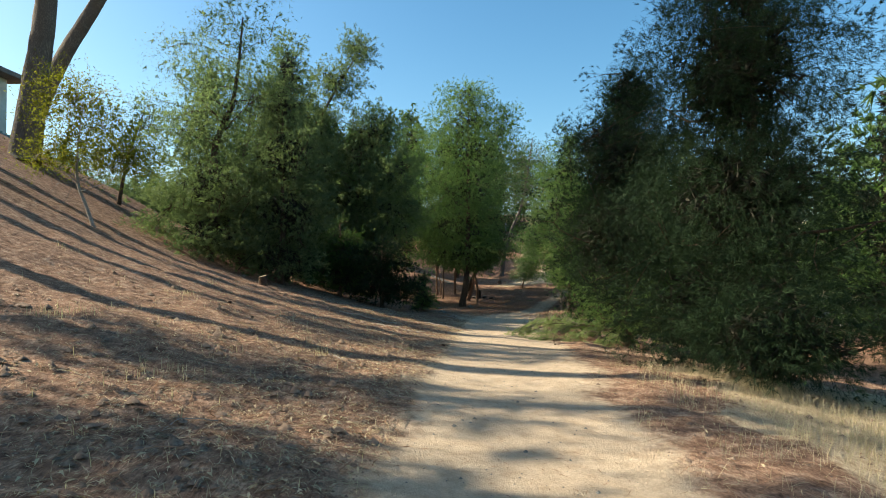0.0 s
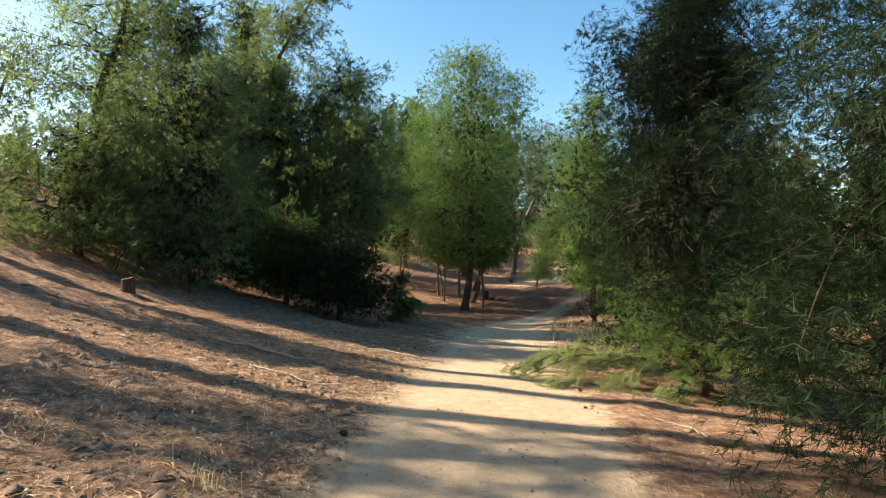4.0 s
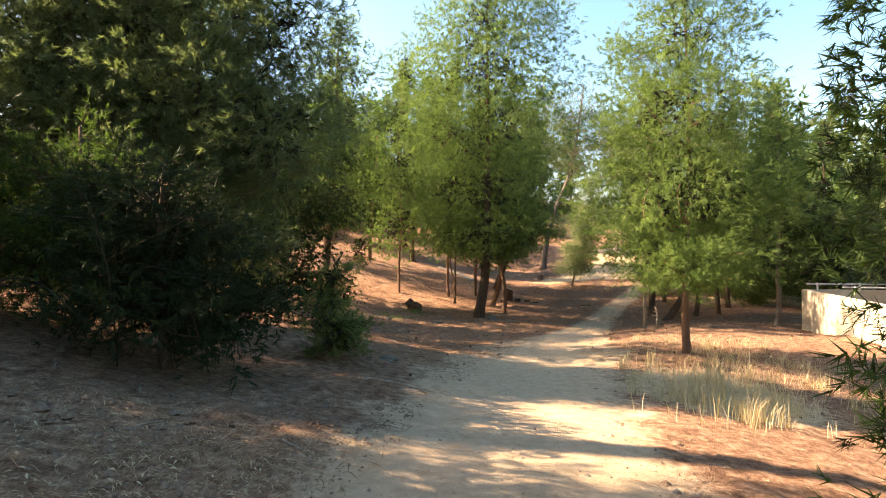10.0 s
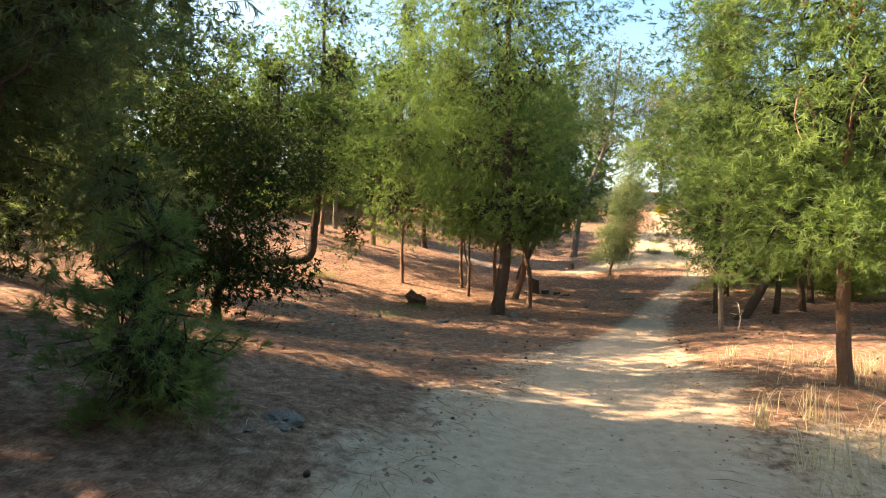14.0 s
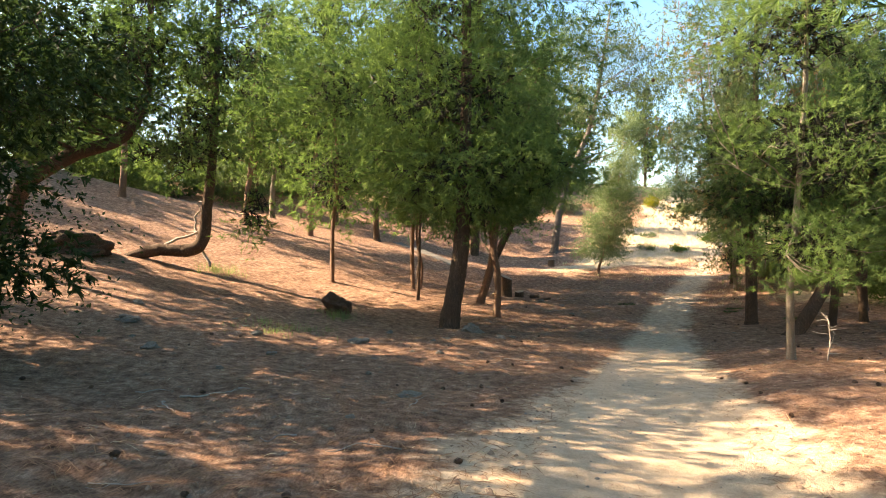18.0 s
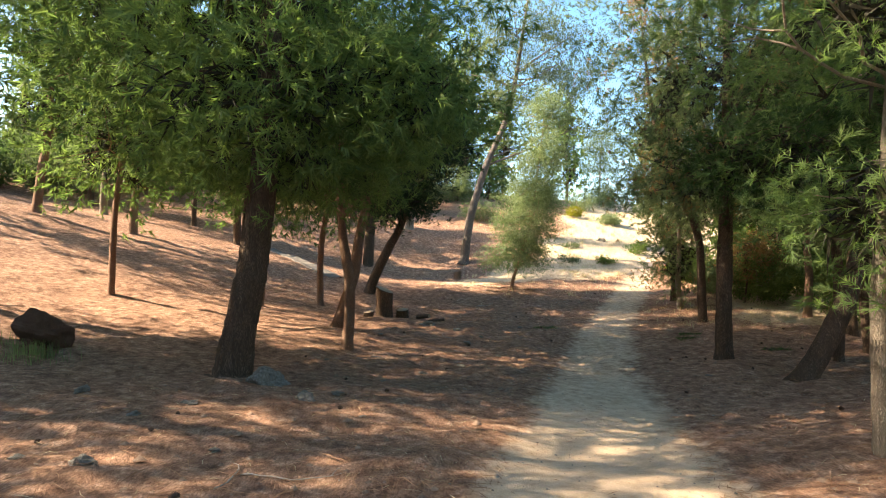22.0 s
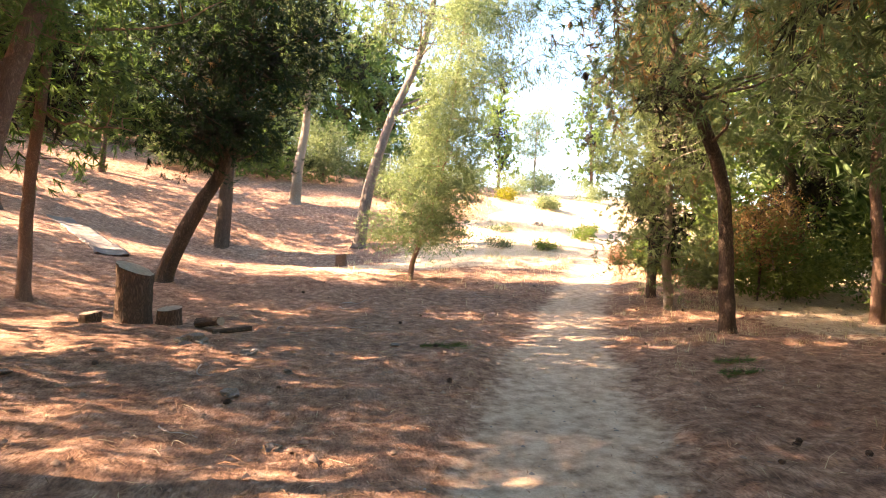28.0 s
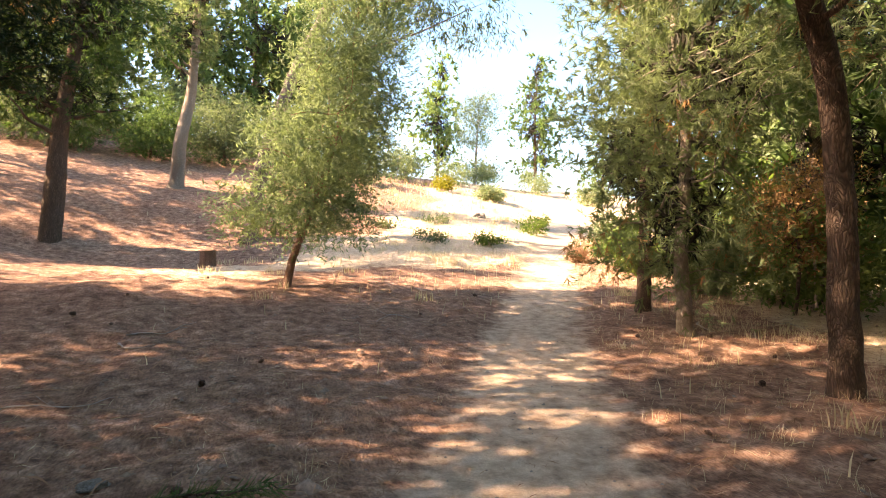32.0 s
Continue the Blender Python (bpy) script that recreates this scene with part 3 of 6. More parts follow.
ground = tagged(part("ground", me, M_GROUND), "dry earth slope with a pale dirt trail and brown needle litter", "ground", kind="structure")


# ---- trees ----
PINE = "aleppo pine with dense green needles on a dirt slope"


def stack(r, low, high, n=4, top=.45, belly=.35, lean=(0, 0)):
    """Lobes one above another: widest at the belly, narrow at the top."""
    out = []
    for k in range(n):
        u = k / (n - 1)
        w = r * (1 - (1 - top) * abs(u - belly) / max(1 - belly, belly)) if u > belly else r * (.8 + .2 * u / belly)
        z = low + (high - low) * (u * .86 + .09)
        out.append((lean[0] * u + .18 * w * math.sin(k * 2.4), lean[1] * u + .18 * w * math.cos(k * 2.4), z, w, w, (high - low) / n * .85))
    return out


def pine(x, y, h, r, low, seed, rad=.12, lean=(0, 0), label=PINE, leaf=None, wood=None, clumps=150, lobes=None, name="pine_tree", crook=.1, **more):
    k = random.Random(seed)
    bend = [(k.uniform(-1, 1) * crook, k.uniform(-1, 1) * crook) for _ in range(3)]
    trunk = [(0, 0, 0), (lean[0] * .16 + bend[0][0] * .6, lean[1] * .16 + bend[0][1] * .6, h * .14), (lean[0] * .33 - bend[0][0] * .5, lean[1] * .33 + bend[1][0], h * .31),
             (lean[0] * .6 + bend[1][1], lean[1] * .6 + bend[2][0], h * .6), (lean[0], lean[1], h * .96)]
    args = dict(tufts=9, count=13, length=.15, width=.018, inner=2.4)
    args.update(more)
    return tree(name, x, y, label, "tree", trunk, [rad, rad * .8, rad * .55, .02], lobes or stack(r, low, h, lean=lean), wood or M_BARK, leaf or M_NEEDLE, seed, clumps=clumps, **args)


near = dict(tufts=11, count=36, length=.1, width=.004, spread=.24, blade=(.12, .0046), core=.82, tail=.07, deep=1.2)
mid = dict(tufts=13, count=14, length=.12, width=.0125, spread=.27, blade=(.17, .018), core=.9, tail=.1, deep=.6)
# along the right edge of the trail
# This pine and the next take the needle colour with shade mixed in.
pine(5.3, 9.6, 9.6, 2.2, .1, 11, .16, label="tall shaded pine whose lowest boughs sweep the ground", clumps=520, inner=2.9, leaf=M_NEEDLE_SHADE,
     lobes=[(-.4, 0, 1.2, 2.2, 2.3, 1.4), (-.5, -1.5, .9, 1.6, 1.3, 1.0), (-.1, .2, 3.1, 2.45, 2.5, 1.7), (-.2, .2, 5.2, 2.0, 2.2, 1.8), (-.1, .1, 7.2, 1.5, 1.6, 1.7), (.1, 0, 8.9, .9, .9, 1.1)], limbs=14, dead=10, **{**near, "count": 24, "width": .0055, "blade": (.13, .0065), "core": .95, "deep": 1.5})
pine(5.0, 15.2, 7.6, 2.3, .1, 12, .13, label="bushy shaded pine beside the trail", clumps=330, inner=1.5, leaf=M_NEEDLE_SHADE,
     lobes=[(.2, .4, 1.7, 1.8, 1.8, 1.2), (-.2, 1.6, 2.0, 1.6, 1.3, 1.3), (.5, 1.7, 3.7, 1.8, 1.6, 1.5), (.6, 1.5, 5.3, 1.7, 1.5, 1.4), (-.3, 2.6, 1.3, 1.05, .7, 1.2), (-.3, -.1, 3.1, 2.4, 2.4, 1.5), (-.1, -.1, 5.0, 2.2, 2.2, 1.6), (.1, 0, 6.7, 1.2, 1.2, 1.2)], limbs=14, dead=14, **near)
# Stands in for the previous pine's sunlit lower boughs, with sunlight in its needle colour.
pine(4.7, 14.5, 2.3, 1.5, .1, 26, .05, label="sunlit low boughs of the bushy pine, built as a separate low pine", clumps=240, inner=1.0, leaf=M_NEEDLE_LIT,
     lobes=[(.5, .7, 1.1, 1.5, 1.5, 1.2), (.3, 1.9, 1.3, 1.3, 1.1, 1.2), (.7, -.5, .9, 1.2, 1.1, .95)], limbs=10, dead=10, **near)
pine(5.9, 18.4, 8.6, 1.9, .1, 25, .12, label="bushy green pine beyond the shaded ones", clumps=360, inner=2.2, leaf=M_NEEDLE_HALF_SHADE, limbs=12,
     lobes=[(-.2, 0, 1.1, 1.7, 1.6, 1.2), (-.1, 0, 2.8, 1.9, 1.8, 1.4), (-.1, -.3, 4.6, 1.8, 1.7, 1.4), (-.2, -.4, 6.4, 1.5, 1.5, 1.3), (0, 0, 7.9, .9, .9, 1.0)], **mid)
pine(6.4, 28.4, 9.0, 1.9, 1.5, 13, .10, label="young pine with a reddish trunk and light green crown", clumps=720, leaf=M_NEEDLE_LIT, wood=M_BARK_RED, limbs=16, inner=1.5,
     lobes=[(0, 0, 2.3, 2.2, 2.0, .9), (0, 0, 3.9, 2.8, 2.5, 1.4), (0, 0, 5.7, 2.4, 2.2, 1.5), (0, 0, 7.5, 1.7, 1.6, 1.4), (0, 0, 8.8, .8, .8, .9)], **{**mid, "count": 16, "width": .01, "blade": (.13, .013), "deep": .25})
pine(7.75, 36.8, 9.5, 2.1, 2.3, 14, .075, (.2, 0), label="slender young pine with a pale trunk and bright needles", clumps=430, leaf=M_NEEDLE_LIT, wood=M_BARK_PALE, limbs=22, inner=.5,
     lobes=[(.15, 0, 2.0, 1.4, 1.4, .75), (1.0, .3, 2.1, 1.1, 1.1, .75), (.3, 0, 3.8, 1.9, 1.9, 1.4), (.3, 0, 6.1, 1.9, 1.9, 1.5), (.2, 0, 8.0, 1.4, 1.4, 1.3), (.2, 0, 9.3, .7, .7, .8)], **{**mid, "tufts": 11, "count": 22, "length": .11, "width": .0065, "blade": (.1, .008), "deep": .5})
pine(9.7, 40.6, 7.5, 2.2, 3.0, 15, .17, (4.4, 1.0), label="pine with a dark trunk that leans over", clumps=220, tufts=11, count=16, length=.11, width=.009, blade=(.15, .014), inner=1.8, leaf=M_NEEDLE_HALF_SHADE)
pine(9.7, 42.7, 11.5, 2.8, 2.4, 16, .165, (.25, .2), label="mature pine with furrowed bark and hanging dry twigs", leaf=M_NEEDLE_GREY, clumps=480, limbs=16, dead=60, dry=40, sides=14, inner=1.5, blade=(.16, .016),
     lobes=[(-.2, 0, 3.5, 2.1, 2.2, 1.0), (-.2, 0, 5.3, 2.6, 2.6, 1.5), (0, 0, 7.8, 2.4, 2.4, 1.8), (.1, 0, 10.2, 1.5, 1.5, 1.5)], tufts=11, count=16, width=.008, length=.11, tail=.1, deep=.4)
tree("pine_tree", 11.7, 47.3, "forked pine with brown withered needles in its crown", "tree", [(0, 0, 0), (-.04, 0, 1.2), (-.15, 0, 2.4), (-.8, -.15, 3.7), (-1.5, -.3, 5.4), (-1.9, -.3, 8.6)], [.12, .105, .098, .078, .05, .02],
     [(-1.2, -.1, 3.7, 1.2, 1.4, .8), (-.9, 0, 5.4, 2.1, 2.1, 1.5), (-.8, 0, 7.8, 1.9, 1.9, 1.6), (1.3, .2, 4.9, 1.5, 1.5, 1.1)], M_BARK, M_NEEDLE_GREY, 17, clumps=300, limbs=20, sides=12, dead=80, dry=70, inner=.8, deep=.3, gap=.34, limb_r=.35, tufts=11, count=17, length=.11, width=.007, blade=(.14, .012), tail=.1)
pine(12.35, 49.9, 7.0, 1.35, 1.0, 18, .10, (-.35, 0), label="slanting pale-stemmed tree with foliage hanging low", leaf=M_NEEDLE_GREY, wood=M_BARK_PALE, clumps=320, limbs=12, dead=30, dry=14, tufts=11, count=18, width=.007, length=.11, inner=1.2, gap=.3, blade=(.16, .016), tail=.1)
pine(12.9, 51.6, 7.5, 1.5, 2.0, 19, .12, (.1, 0), clumps=240, leaf=M_NEEDLE_GREY, width=.016, length=.15, inner=1.7, gap=.25)
pine(15.2, 48.1, 9.0, 2.3, 3.2, 20, .12, (.2, 0), label="pine with a straight reddish trunk", wood=M_BARK_RED, leaf=M_NEEDLE_GREY, clumps=150, width=.02, length=.17, inner=.9, deep=.25, gap=.34)
pine(14.3, 45.3, 9.0, 2.4, 3.0, 21, .14, (.5, .3), leaf=M_NEEDLE_GREY, clumps=150, width=.02, length=.17, inner=.9, deep=.25, gap=.34)
pine(13.4, 38.5, 8.0, 2.2, 2.4, 22, .12, (.1, 0), label="pale-trunked pine beside the block wall", wood=M_BARK_PALE, clumps=170, width=.025, length=.19)
pine(11.6, 42.3, 7.5, 2.1, 2.8, 23, .11, (.8, .6), leaf=M_NEEDLE_GREY, clumps=150, width=.022, length=.18, inner=1.1, deep=.3, gap=.3)
pine(13.0, 43.2, 8.0, 2.2, 2.6, 24, .11, (-.4, .5), leaf=M_NEEDLE_GREY, clumps=150, width=.022, length=.18, inner=1.1, deep=.3, gap=.3)
# thicket on the left bank
tree("pine_tree", -8.5, 25.5, "tall pine that leans out over the thicket", "tree", [(0, 0, 0), (.7, 0, 2.4), (2.4, 0, 5.6), (4.7, 0, 9.6)], [.16, .13, .09, .02],
     [(.2, 0, 1.7, 1.9, 1.8, 1.7), (.9, 0, 3.8, 2.0, 1.8, 1.5), (2.2, 0, 6.2, 1.6, 1.4, 1.2), (3.6, 0, 8.2, 1.4, 1.3, 1.1), (4.6, 0, 9.6, 1.1, 1.0, .9)], M_BARK, M_NEEDLE_GREY, 31, clumps=460, limbs=16, dead=20, inner=2.0, **{**mid, "deep": .25})
pine(-6.8, 25.3, 6.6, 1.8, .1, 32, .12, leaf=M_NEEDLE_GREY, clumps=330, limbs=12, dead=12, inner=2.6,
     lobes=[(0, 0, 1.3, 2.2, 1.7, 1.4), (.1, .2, 3.3, 2.4, 1.7, 1.6), (0, .2, 5.5, 1.7, 1.4, 1.4)], **mid)
pine(-4.1, 25.3, 7.2, 1.8, 1.0, 33, .13, (.5, -.2), label="pine with bare dead twigs hanging under its crown", clumps=560, limbs=18, dead=130, inner=2.6, leaf=M_NEEDLE_GREY,
     lobes=[(-.2, 0, 2.5, 1.9, 1.7, 1.2), (.1, .2, 4.2, 2.0, 1.9, 1.4), (.2, 0, 6.1, 1.5, 1.4, 1.2), (.9, 1.5, 1.3, .8, .9, .9), (-.6, -1.3, 1.5, 1.3, .9, 1.0), (-1.5, .6, 1.3, 1.0, 1.0, 1.1), (0, 1.2, 3.0, 1.3, 1.2, 1.3), (1.9, -.4, 3.4, 1.7, 1.4, 1.4), (1.8, -.2, 5.4, 1.8, 1.5, 1.5), (1.0, 0, 7.4, 1.5, 1.4, 1.3)], **{**mid, "blade": (.17, .016), "deep": .25})
pine(-5.6, 26.0, 7.8, 1.9, .1, 34, .12, leaf=M_NEEDLE_GREY, clumps=330, limbs=12, dead=30, inner=2.6,
     lobes=[(0, 0, 1.6, 1.8, 1.7, 1.5), (.1, 0, 3.6, 2.3, 2.1, 1.6), (0, 0, 5.6, 1.9, 1.8, 1.5), (0, 0, 7.2, 1.1, 1.1, 1.0)], **mid)
pine(-7.3, 21.2, 2.4, 1.5, .1, 40, .08, leaf=M_NEEDLE_GREY, label="low bushy pine at the front of the thicket", clumps=220, limbs=8, inner=2.4,
     lobes=[(0, 0, .7, 1.4, 1.1, .7), (.1, .1, 1.5, 1.0, .9, .6)], **mid)
pine(-7.6, 18.4, 3.4, 2.1, .1, 42, .1, leaf=M_NEEDLE_GREY, label="bushy pine at the foot of the bank, boughs on the ground", clumps=260, limbs=10, dead=20, inner=2.0,
     lobes=[(0, 0, .9, 2.0, 1.6, 1.0), (.2, .1, 2.3, 1.9, 1.6, 1.2)], **mid)
tree("eucalyptus_tree", -8.3, 19.6, "airy crooked tree with thin pale leaves above the thicket", "tree", [(0, 0, 0), (.5, 0, 1.8), (.3, .1, 3.6), (1.0, 0, 5.4), (1.3, 0, 8.2)], [.15, .13, .1, .07, .02],
     [(-.4, 0, 4.2, 2.0, 1.8, 1.2), (1.4, 0, 5.2, 1.9, 1.7, 1.3), (.2, .2, 6.6, 2.0, 1.8, 1.3), (1.3, 0, 8.0, 1.5, 1.4, 1.0)], M_BARK, M_LEAF_AIRY, 44, clumps=300, limbs=18, dead=40, kind="leaf", tufts=8, count=7, length=.1, width=.026, spread=.28, inner=.5, blade=(.16, .03), gap=.4)
pine(-2.3, 21.5, 2.7, 1.5, .1, 45, .08, leaf=M_NEEDLE_SHADE, label="low shaded pine full of dead hanging twigs", clumps=230, limbs=10, dead=120, inner=1.6,
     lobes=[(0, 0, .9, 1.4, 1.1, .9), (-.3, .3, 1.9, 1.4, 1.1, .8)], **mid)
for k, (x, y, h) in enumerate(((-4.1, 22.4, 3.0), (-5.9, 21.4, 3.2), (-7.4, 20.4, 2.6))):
    pine(x, y, h, 1.6, .1, 46 + k, .08, leaf=(M_NEEDLE_HALF_SHADE, M_NEEDLE_SHADE, M_NEEDLE_GREY)[k], label="low thicket pine with bare dead twigs beneath it", clumps=190, limbs=10, dead=90, inner=1.5,
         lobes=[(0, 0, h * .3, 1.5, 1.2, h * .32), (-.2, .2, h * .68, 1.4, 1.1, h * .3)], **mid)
pine(-5.4, 18.9, 6.2, 1.9, .1, 43, .12, leaf=M_NEEDLE_GREY, label="dark bushy pine in the thicket with dead lower twigs", clumps=300, limbs=12, dead=70, inner=1.7, gap=.35,
     lobes=[(.1, -.2, .9, 1.7, 1.4, .9), (.2, .1, 2.4, 2.0, 1.8, 1.4), (.1, 0, 4.3, 1.8, 1.6, 1.4), (0, 0, 6.0, 1.1, 1.1, 1.0)], **mid)
# Placed and raised so that its shade reaches the trail.
pine(-8.5, 30.2, 12.0, 2.7, .8, 35, .15, leaf=M_NEEDLE_GREY, clumps=300, width=.021, length=.17)
pine(-10.8, 25.5, 7.2, 2.2, .2, 36, .12, leaf=M_NEEDLE_GREY, clumps=240, width=.021, length=.17)
# Mostly out of view; moved and raised to shade the trail.
pine(-10.5, 35.8, 13.5, 2.8, 2.0, 37, .16, clumps=200, width=.025, length=.19)
tree("eucalyptus_tree", -9.9, 26.4, "thin-crowned eucalyptus behind the thicket", "tree", [(0, 0, 0), (.2, 0, 2.4), (.6, 0, 4.6), (1.0, 0, 7.6)], [.18, .14, .1, .03],
     [(-.6, 0, 4.6, 1.9, 1.8, 1.3), (1.2, 0, 5.8, 1.9, 1.8, 1.4), (.5, 0, 7.2, 1.6, 1.5, 1.1)], M_BARK_EUC, M_LEAF_EUC, 38, clumps=220, limbs=14, kind="droop", tufts=7, count=5, length=.16, width=.03, inner=.4, gap=.35)
pine(-.85, 24.0, 1.4, .7, .05, 39, .03, label="small bushy pine sapling at the edge of the thicket", leaf=M_NEEDLE_LIT, clumps=80, limbs=5, inner=1.6, **{**near, "spread": .16})
# broad-leaved shrub
tree("shrub", -5.1, 32.7, "dark-leaved evergreen shrub with drooping leafy boughs", "shrub", [(0, 0, 0), (.1, 0, .8), (.3, .1, 2.0), (.4, 0, 3.6)], [.12, .09, .06, .02],
     [(-.3, 0, 2.2, 2.3, 2.0, 1.3), (.6, 0, 3.7, 2.3, 2.1, 1.3), (1.7, -.3, 1.1, .9, .9, .6), (-1.6, 0, 1.6, 1.4, 1.3, 1.0), (-.6, .2, 4.8, 1.6, 1.5, 1.0), (-.2, -.4, 1.0, 1.5, 1.2, .8), (-2.4, -.2, 3.2, 1.6, 1.4, 1.3)], M_BARK, M_LEAF_DARK, 41, clumps=420, limbs=14, kind="leaf", tufts=8, count=6, length=.07, width=.036, inner=2.4, blade=(.13, .045))
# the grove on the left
# Its needles take the lighter sunlit colour, old as the tree is.
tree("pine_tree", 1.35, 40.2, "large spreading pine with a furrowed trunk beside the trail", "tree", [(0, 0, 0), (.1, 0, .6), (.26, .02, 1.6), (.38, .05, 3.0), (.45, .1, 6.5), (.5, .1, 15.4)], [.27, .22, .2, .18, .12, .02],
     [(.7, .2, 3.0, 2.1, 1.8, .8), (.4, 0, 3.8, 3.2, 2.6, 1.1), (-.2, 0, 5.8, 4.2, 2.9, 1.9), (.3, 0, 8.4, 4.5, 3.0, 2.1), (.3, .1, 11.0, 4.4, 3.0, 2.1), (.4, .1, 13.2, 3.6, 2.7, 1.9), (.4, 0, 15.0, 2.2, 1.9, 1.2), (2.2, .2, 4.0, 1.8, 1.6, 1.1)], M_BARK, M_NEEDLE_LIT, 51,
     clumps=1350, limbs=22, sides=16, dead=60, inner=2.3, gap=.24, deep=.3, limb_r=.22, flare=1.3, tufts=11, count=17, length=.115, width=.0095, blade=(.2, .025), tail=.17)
pine(2.57, 43.1, 8.5, 1.9, 2.9, 52, .115, (-.25, 0), label="slim straight pine with a scaly trunk", wood=M_BARK_RED, clumps=230, dead=40, inner=1.4, gap=.25, crook=.16, tufts=11, count=17, length=.11, width=.0085, blade=(.14, .013), deep=.35)
tree("pine_tree", 2.29, 51.7, "leaning pine with a shaded crown of hanging needles", "tree", [(0, 0, 0), (.2, 0, .5), (.65, 0, 1.5), (1.15, .1, 2.6), (1.5, .1, 5.0), (1.6, 0, 8.2)], [.2, .17, .15, .13, .08, .02],
     [(.9, -.2, 3.1, 1.8, 1.7, .9), (1.4, 0, 4.7, 2.2, 1.9, 1.5), (1.6, 0, 6.8, 1.9, 1.7, 1.6)], M_BARK, M_NEEDLE_SHADE, 53, clumps=360, limbs=14, dead=30, dry=10, inner=3.0, **mid)
pine(2.0, 45.6, 8.5, 1.9, 3.4, 54, .15, (2.1, .2), label="pine with a thick reddish leaning trunk", wood=M_BARK_RED, clumps=260, dead=40, inner=1.5, crook=.16, tufts=11, count=17, length=.11, width=.0085, blade=(.14, .013), deep=.35)
pine(-.5, 47.4, 13.0, 2.6, 3.0, 55, .085, (.25, 0), label="slim twin-stemmed pine on the bank", wood=M_BARK_RED, leaf=M_NEEDLE_LIT, clumps=340, inner=1.6, width=.015, length=.13, gap=.35, crook=.16, blade=(.24, .03))
pine(-.25, 47.6, 6.0, 1.4, 3.0, 56, .06, (-.15, .1), wood=M_BARK_RED, label="thin crooked pine on the bank", clumps=60, inner=1.4, crook=.16, blade=(.24, .03))
pine(1.06, 49.2, 11.5, 2.3, 2.9, 57, .11, (.55, 0), wood=M_BARK_RED, label="slanting slim pine on the needle-covered bank", clumps=180, inner=2.0, gap=.35, crook=.16, blade=(.24, .03))
pine(0.0, 44.9, 8.0, 2.0, 3.2, 58, .06, (.25, .1), label="thin crooked pine with a dark stem", clumps=170, dead=30, inner=1.2, gap=.35, crook=.16, tufts=11, count=17, length=.11, width=.0085, blade=(.14, .013), deep=.35)
pine(-3.1, 45.6, 12.5, 2.5, 2.8, 59, .08, (.3, 0), label="slim pine beside an upturned root plate", wood=M_BARK_RED, leaf=M_NEEDLE_LIT, clumps=320, inner=1.3, deep=.5, width=.015, length=.13, gap=.35, crook=.16, blade=(.24, .03))
pine(-6.3, 53.1, 10.0, 2.4, 2.6, 60, .16, (.6, 0), wood=M_BARK_RED, clumps=110, inner=1.4, crook=.2, width=.027, length=.2)
pine(-9.3, 52.5, 10.0, 2.4, 3.0, 61, .16, (.9, 0), wood=M_BARK_RED, clumps=110, inner=1.6, crook=.2, width=.027, length=.2)
pine(-14.2, 50.6, 10.0, 2.5, 3.2, 62, .16, (.3, 0), wood=M_BARK_RED, clumps=110, inner=1.6, crook=.2, width=.03, length=.22)
pine(-10.5, 59.0, 11.0, 2.7, 3.0, 63, .18, (.3, 0), wood=M_BARK_PALE, leaf=M_NEEDLE_GREY, clumps=150, inner=1.6, crook=.2, width=.03, length=.22)
pine(1.5, 60.7, 10.0, 2.6, 3.4, 64, .3, (.6, 0), label="stout pine with a flared dark trunk on the bank", wood=M_BARK, clumps=240, inner=2.2, crook=.3, leaf=M_NEEDLE_HALF_SHADE, width=.022, length=.17, flare=1.3, sunk=.45)
pine(3.5, 66.3, 12.0, 2.0, 5.2, 65, .26, (1.0, 0), label="stout pine high on the bank", wood=M_BARK_PALE, clumps=150, inner=1.0, crook=.4, leaf=M_NEEDLE_GREY, width=.03, length=.22, flare=1.4)
pine(-3.8, 57.1, 9.0, 2.0, 3.6, 66, .2, leaf=M_NEEDLE_GREY, clumps=130, inner=1.4, width=.03, length=.22)
pine(-15.0, 41.0, 9.0, 2.4, 3.0, 67, .2, clumps=100, inner=1.0, width=.03, length=.22)
# Added so that its shade falls across the trail.
pine(-9.6, 38.8, 13.0, 2.6, 3.4, 69, .18, label="tall open-crowned pine added on the bank for its shade", clumps=260, inner=1.2, gap=.36, deep=.4, width=.02, length=.16)
pine(-10.8, 36.2, 8.0, 2.0, 2.6, 68, .18, clumps=100, inner=1.0, width=.025, length=.19)
# Added to fill the skyline and to shade the bank below.
for k, (x, y, h, r) in enumerate(((-7.0, 60.5, 8.0, 2.1), (-8.6, 64.6, 9.0, 2.3), (-4.8, 66.4, 8.5, 2.2), (-12.5, 61.5, 9.0, 2.3))):
    pine(x, y, h, r, 2.0, 400 + k, .14, (.3, 0), label="pine high on the bank", wood=M_BARK, leaf=(M_NEEDLE, M_NEEDLE_GREY)[k % 2], clumps=120, inner=1.5, gap=.3, width=.03, length=.22)
